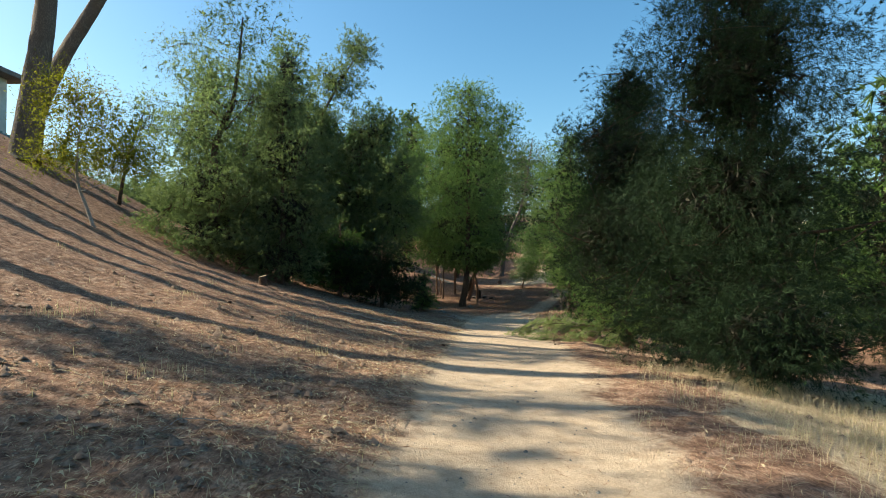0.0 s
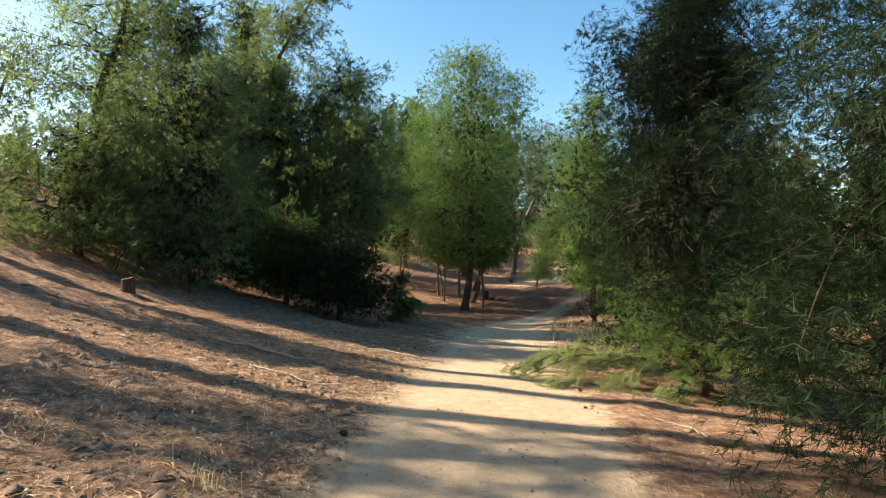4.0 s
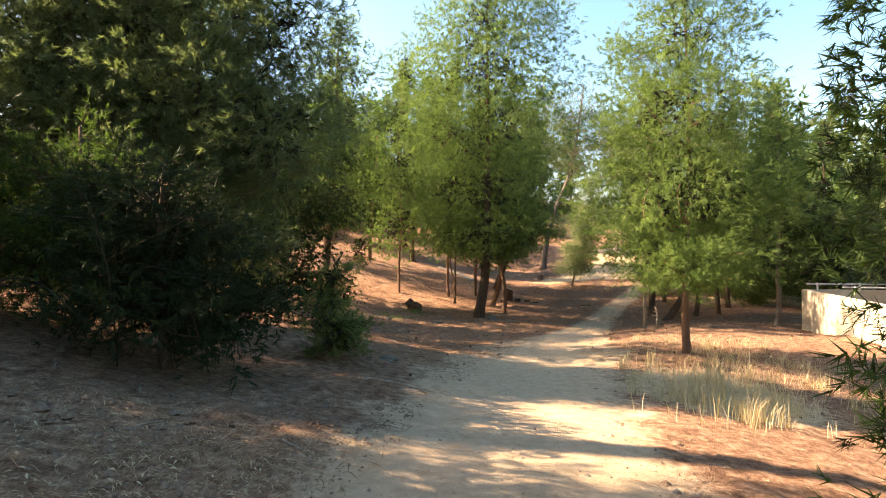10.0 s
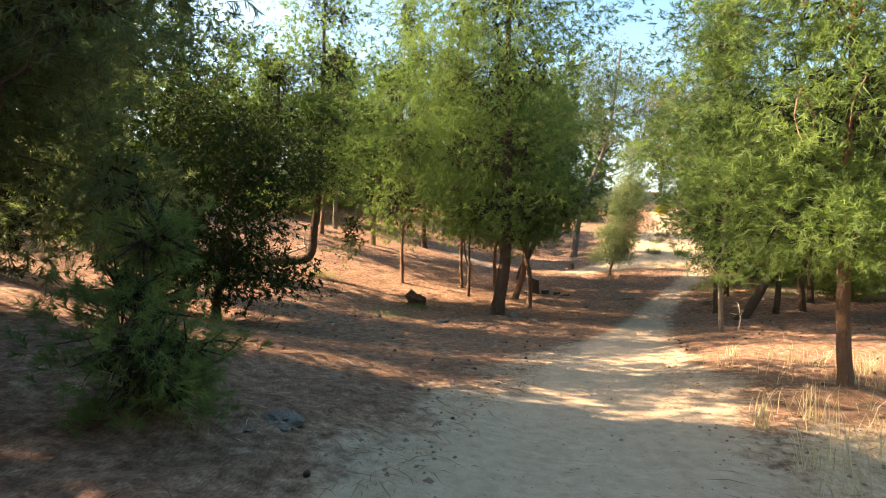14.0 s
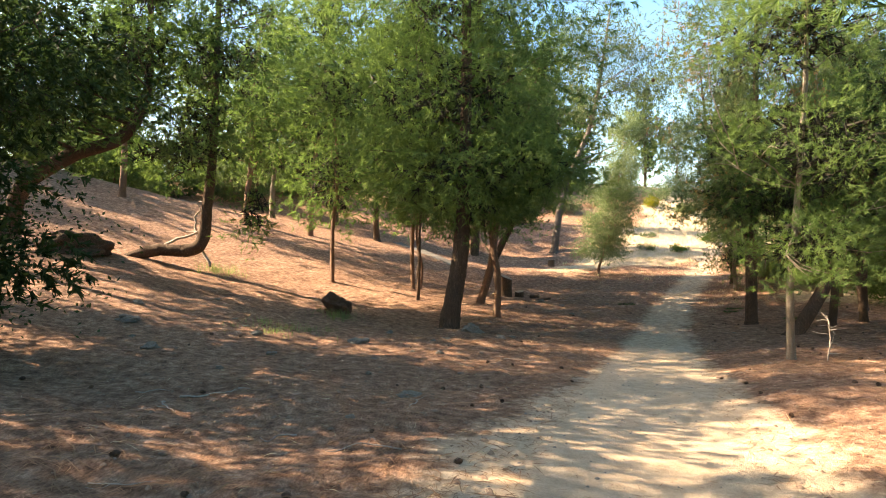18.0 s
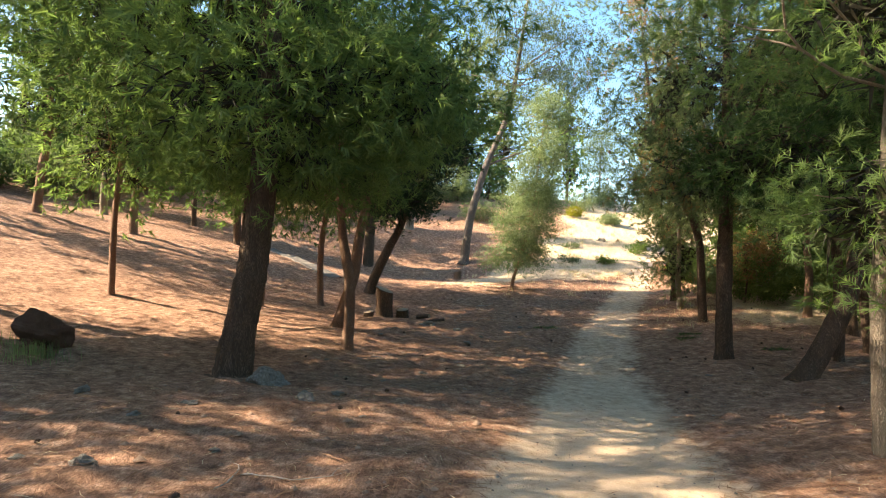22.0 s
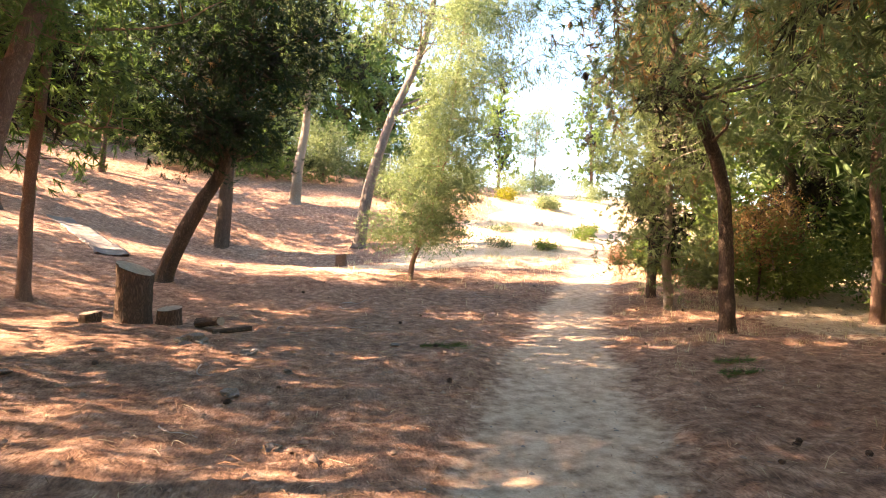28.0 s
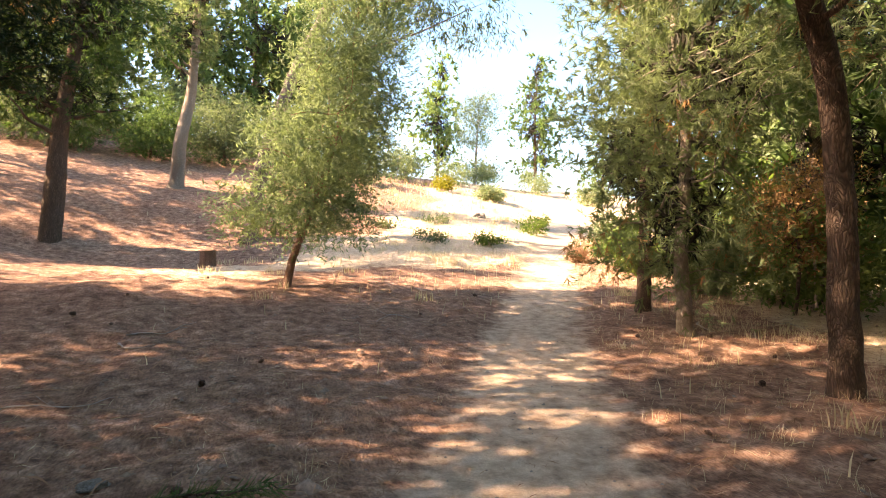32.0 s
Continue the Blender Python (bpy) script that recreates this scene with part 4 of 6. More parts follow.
# the pine whose trunk lies along the ground and then turns up
tree("pine_tree", -8.9, 43.0, "pine whose trunk lies on the slope and then turns upright", "tree", [(0, 0, .12), (.9, .1, .13), (1.9, .15, .12), (2.35, .2, .45), (2.5, .2, 1.5), (2.8, .1, 4.0), (3.2, 0, 12.5)], [.17, .19, .2, .19, .16, .12, .03],
     [(4.3, -.4, 1.3, .9, .8, 1.1), (2.0, -.4, 3.1, 3.1, 2.3, .9), (2.4, 0, 4.2, 2.8, 2.4, 1.0), (2.8, 0, 5.8, 3.3, 3.0, 1.6), (3.2, 0, 8.2, 3.0, 2.8, 1.8), (3.3, 0, 10.6, 2.3, 2.2, 1.6), (3.3, 0, 12.4, 1.2, 1.2, 1.2)], M_BARK, M_NEEDLE_LIT, 71, clumps=520, limbs=16, gap=.33, inner=1.2, deep=.4, sides=12, tufts=10, count=11, length=.14, width=.016, blade=(.24, .034), tail=.15, flare=0)
tree("pine_tree", -11.6, 41.6, "pine with a heavy low limb reaching over the slope", "tree", [(0, 0, 0), (.5, 0, 1.4), (1.8, .2, 2.3), (3.4, .3, 2.9), (4.2, .2, 4.4), (4.3, .1, 7.5)], [.24, .22, .2, .17, .12, .03],
     [(1.2, -.3, 3.5, 2.6, 2.0, .9), (2.2, 0, 4.4, 2.4, 2.0, .9), (3.9, 0, 5.2, 2.4, 2.2, 1.3), (4.2, 0, 7.0, 1.8, 1.8, 1.4), (.5, 0, 5.5, 2.2, 2.2, 1.5)], M_BARK, M_NEEDLE, 72, clumps=360, limbs=12, inner=1.6, tufts=10, count=10, length=.17, width=.024)
# pale slender tree in the clearing
tree("young_tree", 7.45, 53.3, "small tree with a tilted trunk and pale yellow-green leaves", "tree", [(0, 0, 0), (.12, 0, .5), (.35, 0, 1.2), (.85, .2, 3.0), (1.4, .4, 7.4)], [.075, .06, .05, .035, .01],
     [(.25, 0, 1.4, 1.1, 1.0, .7), (.65, .1, 2.3, 1.2, 1.1, .8), (1.0, .2, 3.7, 1.0, 1.0, .9), (1.25, .3, 5.2, .95, 1.0, 1.0), (1.4, .4, 6.9, .7, .75, .9)], M_BARK_RED, M_LEAF_PALE, 81, clumps=620, limbs=16, kind="leaf", tufts=9, count=6, length=.11, width=.022, spread=.22, inner=1.7, blade=(.14, .022), gap=.2)
# eucalyptus
tree("eucalyptus_tree", 6.4, 61.4, "tall eucalyptus with a leaning forked trunk and open crown", "tree", [(0, 0, 0), (.35, 0, 2.4), (1.1, 0, 5.0), (2.4, 0, 8.5), (3.4, 0, 15)], [.25, .2, .17, .13, .03],
     [(3.2, 0, 9.0, 3.0, 2.4, 1.4), (5.0, 0, 11.0, 3.2, 2.6, 1.6), (2.6, 0, 13.0, 3.0, 2.6, 1.8), (.6, 0, 10.5, 2.0, 1.8, 1.2), (6.2, 0, 7.6, 2.2, 1.8, 1.0)], M_BARK_EUC, M_LEAF_EUC, 91, clumps=620, limbs=22, kind="droop", tufts=7, count=6, length=.2, width=.035, inner=.25, gap=.5)
# Its crown is out of view, made wide and dense to shade the bushy pine.
tree("eucalyptus_tree", -15.1, 20.2, "massive eucalyptus trunk rising from the bank", "tree", [(0, 0, 0), (.35, 0, 2.5), (.8, 0, 6), (1.2, 0, 14)], [.52, .40, .34, .15],
     [(1, 0, 12.2, 3.4, 3.2, 2.2), (-1.5, 0, 11.2, 2.2, 2.4, 1.5), (3.2, 0, 11.2, 2.4, 2.6, 1.5), (1, 0, 14.6, 2.5, 2.5, 1.5)], M_BARK_EUC, M_LEAF_EUC, 92, clumps=260, limbs=12, sides=14, kind="droop", tufts=7, count=5, length=.24, width=.045, inner=1.2, blade=(.4, .08))
tree("eucalyptus_tree", -16.5, 22.2, "slanting eucalyptus trunk on the bank", "tree", [(0, 0, 0), (.7, 0, 2), (1.7, .1, 4.2), (2.9, .2, 6.3), (4.2, .2, 8.6), (5.6, .3, 11.5)], [.34, .3, .27, .24, .2, .1],
     [(5.4, .6, 11.6, 2.0, 1.8, 1.4), (7.2, 1.0, 12.4, 1.8, 1.6, 1.3)], M_BARK_EUC, M_LEAF_EUC, 93, clumps=120, limbs=10, sides=12, kind="droop", tufts=7, count=5, length=.24, width=.045, inner=.2)
tree("shrub", -9.2, 14.9, "wiry shrub with yellowing leaves and bare stems", "shrub", [(0, 0, 0), (-.2, 0, .5), (-.5, 0, 1.4), (-.4, 0, 3.0)], [.05, .045, .035, .01],
     [(-.5, 0, 3.0, 1.0, .9, .9), (.3, .1, 2.1, 1.2, 1.0, .8), (-.9, .3, 3.7, .8, .8, .7), (-.6, 0, 1.9, .9, .9, .6)], M_DEADWOOD, M_LEAF_YELLOW, 94, clumps=330, limbs=16, kind="leaf", tufts=7, count=6, length=.07, width=.028, spread=.24, inner=.5, gap=.5, dead=40)
tree("shrub", -12.0, 20.8, "loose grey-green shrub on the upper bank", "shrub", [(0, 0, 0), (.2, 0, 1.0), (.5, .1, 2.4), (.9, .2, 3.7)], [.07, .06, .04, .01],
     [(.3, 0, 2.4, 1.4, 1.2, .9), (.8, .2, 3.4, 1.2, 1.0, .7), (-.6, 0, 1.6, 1.2, 1.2, .7)], M_BARK, M_LEAF_EUC, 95, clumps=110, limbs=12, kind="leaf", tufts=7, count=6, length=.08, width=.03, spread=.28, inner=.5, gap=.45)
# trees out of the walker's sight that shade the start of the trail, and the wood round about
def far_pine(x, y, h, r, low, seed, leaf, clumps=80):
    return pine(x, y, h, r, low, seed, .16, clumps=clumps, leaf=leaf, tufts=7, count=6, length=.34, width=.09, spread=.45, limbs=5, twigs=False, inner=2.0, blade=(.6, .15), label="pine in the wood around the trail")


# Unseen; spaced so that their shade falls in bands across the trail.
for k, (x, y, r) in enumerate(((-14, 4.8, 1.1), (-14.5, 7.5, .8), (-13.6, 11.8, 1.2), (-13, 2.6, 1.5), (-15, 0, 1.8), (-20, 2.8, 1.5))):
    tree("eucalyptus_tree", x, y, "unseen eucalyptus added to cast bands of shade on the trail", "tree", [(0, 0, 0), (.2, 0, 3), (.5, .2, 6), (.4, 0, 9.5)], [.2, .16, .12, .04],
         [(.4, 0, 3.4, r, r, 1.2), (-.3, .1, 5.2, r * 1.1, r * 1.1, 1.4), (.3, 0, 7.2, r, r, 1.2)], M_BARK_EUC, M_LEAF_EUC, 120 + k, clumps=90, limbs=9, kind="droop", tufts=7, count=5, length=.26, width=.05, inner=.9, blade=(.4, .08), twigs=False)
tree("eucalyptus_tree", -15.2, 15.0, "unseen bare-stemmed eucalyptus whose trunk shadow crosses the trail", "tree", [(0, 0, 0), (.2, .1, 4), (.1, 0, 8), (.6, .3, 14)], [.26, .22, .2, .1],
     [(.6, .3, 14, 2.0, 2.0, 1.6), (-.8, 0, 12.6, 1.4, 1.4, 1.0)], M_BARK_EUC, M_LEAF_EUC, 131, clumps=100, limbs=8, kind="droop", tufts=7, count=5, length=.26, width=.05, inner=.3, blade=(.4, .08), twigs=False)
# Unseen too: high crowns added to shade the upper right-hand pines.
for k, (x, y, r) in enumerate(((-14.0, 9.4, 2.6), (-14.6, 13.2, 2.9), (-14.2, 16.4, 2.2))):
    tree("eucalyptus_tree", x, y, "unseen tall eucalyptus whose dense crown is added to shade the right-hand pines", "tree", [(0, 0, 0), (.2, .1, 5), (-.1, 0, 11), (.3, .2, 17)], [.26, .22, .18, .06],
         [(.2, 0, 12.4, r, r, 1.5), (0, .2, 14.6, r * 1.1, r * 1.1, 1.6), (.3, 0, 16.8, r * .8, r * .8, 1.4)], M_BARK_EUC, M_LEAF_EUC, 135 + k, clumps=150, limbs=10, kind="droop", tufts=7, count=5, length=.26, width=.05, inner=1.6, blade=(.4, .08), twigs=False)
wood = random.Random(5)
first = {}
for k in range(6):
    leaf = (M_NEEDLE, M_LEAF_GREEN, M_NEEDLE_GREY, M_NEEDLE, M_LEAF_GREEN, M_NEEDLE_LIT)[k]
    sx, sy = ((20.5, 51), (22.5, 57), (17.5, 37), (18.5, 30), (26, 50), (16.5, 21))[k]
    if leaf is M_LEAF_GREEN:
        first[k] = tree("broadleaf_tree", sx, sy, "leafy bright green tree by the road", "tree", [(0, 0, 0), (.1, 0, 1.5), (.2, 0, 3.4), (.2, 0, 6)], [.16, .13, .09, .03],
                        [(0, 0, 1.6, 1.8, 1.8, 1.2), (.2, 0, 3.4, 2.3, 2.2, 1.5), (-.3, 0, 5.4, 1.8, 1.8, 1.3)], M_BARK, leaf, 140 + k, clumps=150, limbs=6, kind="leaf", tufts=8, count=4, length=.24, width=.13, inner=2.0, blade=(.4, .14))
    else:
        first[k] = far_pine(sx, sy, 8.5, 2.5, 1.6, 140 + k, leaf, 80)
spots = [(17.2, 52.2, 3), (18.6, 49.4, 0), (20.5, 54.5, 2), (19, 45, 0), (23, 44, 3), (25, 55, 1), (19.5, 58, 4), (28, 47, 1), (30, 55, 4), (21, 39, 2), (24, 34, 3), (20, 25, 0), (23, 19, 2), (17, 15.5, 3), (20, 10, 0), (27, 27, 5), (32, 40, 1), (36, 50, 4),
         (31, 33, 0), (34, 22, 3), (30, 12, 5), (38, 30, 2), (36, 8, 0), (29, 62, 2), (34, 68, 0),
         (-4, 82, 2), (1, 81, 5), (5, 86, 3), (-16, 84, 0), (-26, 65, 3), (-22, 74, 2), (-27, 60, 0), (-30, 70, 5), (-32, 56, 3), (-33, 49, 0), (-16, 80, 0), (-31, 43, 3), (-32, 36, 0), (-30, 72, 3), (-8, 82, 0), (-22, 84, 2), (2, 84, 3), (-5, 90, 0), (-14, 92, 0), (7, 90, 2), 
         (9, 92, 5), (14, 97, 2), (22, 99, 5), (31, 95, 0), (38, 88, 2), (42, 76, 0), (45, 64, 3), (-8, -12, 0), (6, -14, 3), (13, -9, 2), (18, 0, 0), (-16, -8, 3), (0, -20, 2), (24, -8, 5), (26, 3, 0)]
for k, (x, y, f) in enumerate(spots):
    s = wood.uniform(.8, 1.25) * (.62 if x < -20 and 35 < y < 73 else 1.4 if x < -10 or y > 66 else 1)
    m = pose(x, y, gz(x, y) - .05, 0, 0, wood.uniform(0, 360))
    made = copy_thing(first[f], m)
    made.scale = (s, s, s * wood.uniform(.9, 1.15))
for k, (x, y) in enumerate(((-23, 42), (-24, 46), (-22.5, 50), (-23.5, 54), (-22, 58), (-21, 62), (-19, 66), (-25, 38), (-15.5, 70), (-11, 74), (-17, 68))):
    s = wood.uniform(.42, .55)
    copy_thing(first[(2, 0)[k % 2]], pose(x, y, gz(x, y) - .3, 0, 0, wood.uniform(0, 360))).scale = (s * 1.3, s * 1.3, s)
for k in range(22):
    a = radians(k * 360 / 22 + wood.uniform(-3, 3))
    d = wood.uniform(75, 125)
    x, y = 4 + d * math.sin(a), 35 + d * math.cos(a)
    if 4 < x < 30 and y > 40:
        continue
    s = wood.uniform(1.1, 1.7)
    copy_thing(first[(0, 2, 3, 5)[k % 4]], pose(x, y, gz(x, y) - .1, 0, 0, wood.uniform(0, 360))).scale = (s, s, s)


# undergrowth that closes the top of the bank
def thick_shrub(x, y, leaf, seed):
    return tree("shrub", x, y, "dense grey-green shrub along the top of the bank", "shrub", [(0, 0, 0), (.1, 0, .8), (.2, .1, 2.2)], [.07, .05, .02],
                [(0, 0, 1.0, 1.9, 1.7, 1.0), (1.1, .3, 1.6, 1.5, 1.4, 1.1), (-1.0, -.2, 2.0, 1.5, 1.4, 1.2), (.2, 0, 3.0, 1.4, 1.3, 1.0)], M_BARK, leaf, seed, clumps=150, limbs=6, kind="leaf", tufts=9, count=6, length=.13, width=.045, inner=1.8, blade=(.26, .06), twigs=False, flare=0)


crest = [thick_shrub(-19.5, 40.0, M_LEAF_EUC, 301), thick_shrub(-20.5, 46.5, M_NEEDLE_GREY, 302), thick_shrub(-18.0, 55.5, M_NEEDLE, 303)]
for k, (x, y) in enumerate(((-21, 36.5), (-20.5, 43.2), (-21.5, 49.8), (-20, 52.6), (-19.5, 58.6), (-18, 61.5), (-17.4, 64.5), (-15.6, 67), (-13.2, 69.5), (-10.5, 71.2), (-7.6, 72.6), (-4.6, 73.6), (-1.6, 74.6),
                            (-23.5, 40), (-24, 46), (-24.2, 52), (-23, 57.5), (-21.8, 63), (-20, 67.5), (-16.5, 71.5), (-12, 75), (-7, 77.5), (1.5, 77), (4.4, 79), (-14.5, 62.5), (-12, 66), (1.5, 71.5), (4.5, 73), (7.2, 76.5), (10, 80), (-2, 70))):
    z = wood.uniform(.7, 1.0)
    copy_thing(crest[k % 3], pose(x, y, gz(x, y) - .15, 0, 0, wood.uniform(0, 360))).scale = (z * 1.15, z * 1.15, z)


# ---- shrubs on the far slope ----
def bush(x, y, r, h, leaf, seed, label, clumps=60, length=.1, width=.045, count=6):
    return tree("shrub", x, y, label, "shrub", [(0, 0, 0), (.03, 0, h * .3), (0, .05, h * .7)], [.03, .025, .01], [(0, 0, h * .5, r, r, h * .5), (r * .4, .1, h * .35, r * .7, r * .7, h * .35)],
                M_DEADWOOD, leaf, seed, clumps=clumps, limbs=5, kind="leaf", tufts=7, count=count, length=length, width=width, spread=r * .22, inner=.8, blade=(length * 1.4, width), twigs=False, flare=0)


bush(15.5, 73.4, .55, .8, M_LEAF_YELLOW, 201, "low bright yellow-green bush on the lit slope")
for k, (x, y, r, h, leaf) in enumerate(((16.8, 77, 1.2, 1.6, M_LEAF_PALE), (13.5, 76, 1.4, 1.9, M_LEAF_PALE), (19.5, 79.5, 1.3, 1.8, M_LEAF_PALE), (22.8, 77.5, 1.1, 1.5, M_LEAF_PALE), (10.8, 73, 1.3, 1.6, M_LEAF_EUC),
                                        (17.6, 71.5, .7, .8, M_LEAF_PALE), (24.5, 73, .9, 1.1, M_LEAF_PALE), (8.2, 70, 1.2, 1.4, M_LEAF_EUC), (21.5, 84, 1.8, 2.4, M_LEAF_EUC), (15.5, 84, 1.6, 2.2, M_LEAF_PALE),
                                        (16.6, 58.6, .8, 1.2, M_LEAF_PALE), (15.4, 55.6, .8, 1.3, M_LEAF_GREEN), (14.9, 52.6, .7, 1.0, M_LEAF_PALE))):
    bush(x, y, r, h, leaf, 210 + k, "pale dry-country shrub on the slope", 70, .13, .05)
for k, (x, y, r, h) in enumerate(((14.9, 50.7, .75, 1.9), (15.6, 51.6, .7, 1.6))):
    tree("shrub", x, y, "withered red-brown shrub with thin dark stems", "shrub", [(0, 0, 0), (.1, 0, h * .4), (.05, .1, h)], [.03, .025, .01], [(0, 0, h * .7, r, r, h * .35), (.3, .1, h, r * .7, r * .7, h * .3)],
         M_BARK, M_NEEDLE_DRY, 280 + k, clumps=120, limbs=9, dead=30, kind="leaf", tufts=7, count=6, length=.07, width=.025, spread=.2, inner=.2, flare=0)
for k, (x, y, r, h) in enumerate(((15.4, 50.8, 1.0, 1.7), (16.8, 52.6, 1.3, 2.2), (16.2, 47.0, 1.1, 1.7), (17.6, 49.4, 1.4, 2.3), (18.6, 52.8, 1.4, 2.4), (19.4, 47.6, 1.5, 2.4), (17.4, 55.4, 1.2, 1.8))):
    bush(x, y, r, h, M_LEAF_OLIVE, 260 + k, "green shrub under the trees by the road", 110, .12, .05)
tree("young_tree", 21.6, 86, "thin airy tree on the hilltop against the sky", "tree", [(0, 0, 0), (.1, 0, 2), (.2, 0, 4.5), (.3, 0, 7)], [.12, .09, .06, .02],
     [(0, 0, 3.6, 1.7, 1.7, 1.0), (.3, 0, 5.2, 1.9, 1.9, 1.1), (.3, 0, 6.8, 1.2, 1.2, .9)], M_BARK_PALE, M_LEAF_PALE, 230, clumps=240, limbs=11, kind="leaf", tufts=7, count=6, length=.16, width=.05, inner=.3, gap=.4)
for k, (x, y, r, h) in enumerate(((10.4, 62.6, .5, .16), (11.6, 60.6, .6, .18), (9.6, 65.2, .7, .2), (12.6, 63.4, .5, .16), (13.3, 60.0, .5, .3), (15.9, 62.4, .6, .45), (16.9, 64.4, .5, .4))):
    bush(x, y, r, h, M_LEAF_GREEN if k > 3 else M_LEAF_EUC, 240 + k, "low green ground plant on the dry slope", 26, .09, .04)


# ---- stones, stumps, logs ----
def rock_mesh(seed, squash=.6, detail=3, rough=.28):
    bm = bmesh.new()
    bmesh.ops.create_icosphere(bm, subdivisions=detail, radius=1)
    o = Vector((seed * 3.7, seed * 1.3, 0))
    for v in bm.verts:
        n = noise.noise(v.co * 1.1 + o) * rough * 1.4 + noise.noise(v.co * 2.7 + o) * rough * .6 + noise.noise(v.co * 6 + o) * rough * .2
        v.co *= 1 + n
        v.co.z *= squash
        if v.co.z < -.25:
            v.co.z = -.25 - (v.co.z + .25) * -.2
    me = bpy.data.meshes.new("rock")
    bm.to_mesh(me)
    bm.free()
    return me


rocks = [rock_mesh(k, .45 + .1 * (k % 4), 4, .45) for k in range(6)]
for me in rocks:
    me.materials.append(M_STONE)


def rock(x, y, s, k, label, turn=0.0, tall=1.0):
    ob = tagged(new("rock", rocks[k]), label, "rock", "stones on the slope")
    ob.matrix_world = pose(x, y, gz(x, y) + .02 * s, 0, 0, turn) @ Matrix.Diagonal((s, s * .8, s * tall, 1))
    return ob


rock(1.98, 39.75, .24, 0, "grey weathered stone at the foot of the large pine", 20, 1.7)
for k, (x, y, s) in enumerate(((1.37, 33.2, .16), (-4.4, 36.3, .20), (-.24, 37.25, .19), (1.45, 36.55, .10), (.94, 36.63, .06), (1.41, 38.6, .09), (-2.2, 36.9, .13), (-2.9, 34.6, .15), (-1.2, 35.2, .09), (2.6, 38.9, .12),
                               (.4, 35.6, .07), (-3.2, 38.2, .08), (4.7, 42.4, .11), (4.2, 46.6, .2), (5.0, 44.6, .08), (15.2, 66.1, .3), (6.6, 46.9, .07), (3.1, 44.9, .07), (-.03, 24.5, .16), (5.5, 43.4, .06), (8.6, 41.2, .05), (-1.2, 33.4, .05), (1.0, 31.6, .06), (2.9, 39.4, .08), (3.3, 38.3, .05), (1.2, 37.8, .06), (2.2, 37.1, .04), (.1, 38.9, .09), (-.8, 36.2, .06), (3.4, 40.6, .05), (4.0, 41.4, .07),
                               (2.4, 41.8, .06), (4.9, 46.2, .10), (5.4, 45.4, .05), (3.4, 46.0, .06), (-2.7, 37.6, .07), (-3.6, 35.2, .06), (.6, 34.3, .05), (1.9, 35.0, .05), (-5.3, 38.0, .12), (-4.6, 40.2, .09), (9.2, 38.2, .06))):
    rock(x, y, s, k % 6, "small pale stone lying in needle litter", 37 * k, .8)


def log_mesh(length, r, seed, cut=0.0, sides=18, taper=1.0):
    """An upright log with bark ridges, its top cut at a slant."""
    rng = np.random.default_rng(seed)
    n = 9
    a = np.linspace(0, 2 * np.pi, sides, endpoint=False)
    ridge = 1 + .06 * rng.normal(0, 1, sides)
    rings = []
    for i in range(n):
        u = i / (n - 1)
        rr = r * (1 + .18 * (1 - u) ** 3) * (1 + (taper - 1) * u) * ridge * (1 + .02 * rng.normal(0, 1, sides))
        rings.append(np.stack([rr * np.cos(a), rr * np.sin(a), u * (length + cut * np.cos(a)) - .06 * (1 - u)], 1))
    v = np.concatenate(rings + [np.array([[0, 0, length * 1.005], [0, 0, -.06]])])
    i, j = np.meshgrid(np.arange(n - 1), np.arange(sides), indexing='ij')
    k = (j + 1) % sides
    q = np.stack([i * sides + j, i * sides + k, (i + 1) * sides + k, (i + 1) * sides + j], -1).reshape(-1, 4)
    s = np.arange(sides)
    top = np.stack([(n - 1) * sides + s, (n - 1) * sides + (s + 1) % sides, np.full(sides, n * sides)], -1)
    return v, q, top


def stump(name, x, y, length, r, seed, label, category, cut=0.0, tilt=(0, 0), turn=0, taper=1.0, lift=0.0, wood=None):
    ob = holder(name, x, y, gz(x, y) + lift, label, category)
    ob.rotation_euler = (radians(tilt[0]), radians(tilt[1]), radians(turn))
    v, q, top = log_mesh(length, r, seed, cut, taper=taper)
    part("bark", mesh_np("bark", v, None, q, True), wood or M_BARK, ob)
    used, inv = np.unique(top, return_inverse=True)
    tv = v[used].copy()
    tv[:, 2] += .004
    part("cut_face", mesh_np("cut_face", tv, inv.reshape(-1, 3)), M_CUTWOOD, ob, "pale sawn face")
    return ob


stump("tree_stump", 3.02, 48.1, .74, .21, 1, "tall weathered tree stump with a slanting sawn top", "stump", .10, turn=160, taper=1.12)
stump("log_section", 3.52, 48.0, .22, .16, 2, "short dark log section beside the stump", "log", .03, (4, 0), 40)
stump("log_section", 3.98, 47.85, .3, .06, 3, "pale split log lying by the stump", "log", .02, (84, 0), 70, lift=.05)
stump("log_section", 4.25, 47.6, .46, .035, 4, "thin bleached log on the needle litter", "log", .01, (86, 0), 110, lift=.035)
stump("log_section", 2.62, 47.75, .14, .13, 5, "low mossy log end by the stump", "log", .02, (6, 0), 10)
stump("tree_stump", -5.2, 16.3, .26, .12, 7, "short dark stump on the chipped bank", "stump", .03, turn=30)
stump("tree_stump", 5.77, 57.4, .36, .16, 6, "small sawn tree stump in the clearing", "stump", .02, taper=1.05, wood=M_BARK_RED)
plate = tagged(new("root_plate", rock_mesh(11, .8, 4, .62)), "dark upturned root plate of a fallen tree", "root plate")
plate.data.materials.append(bark("root_earth", (.17, .09, .06), (.48, .29, .20), 1.6))
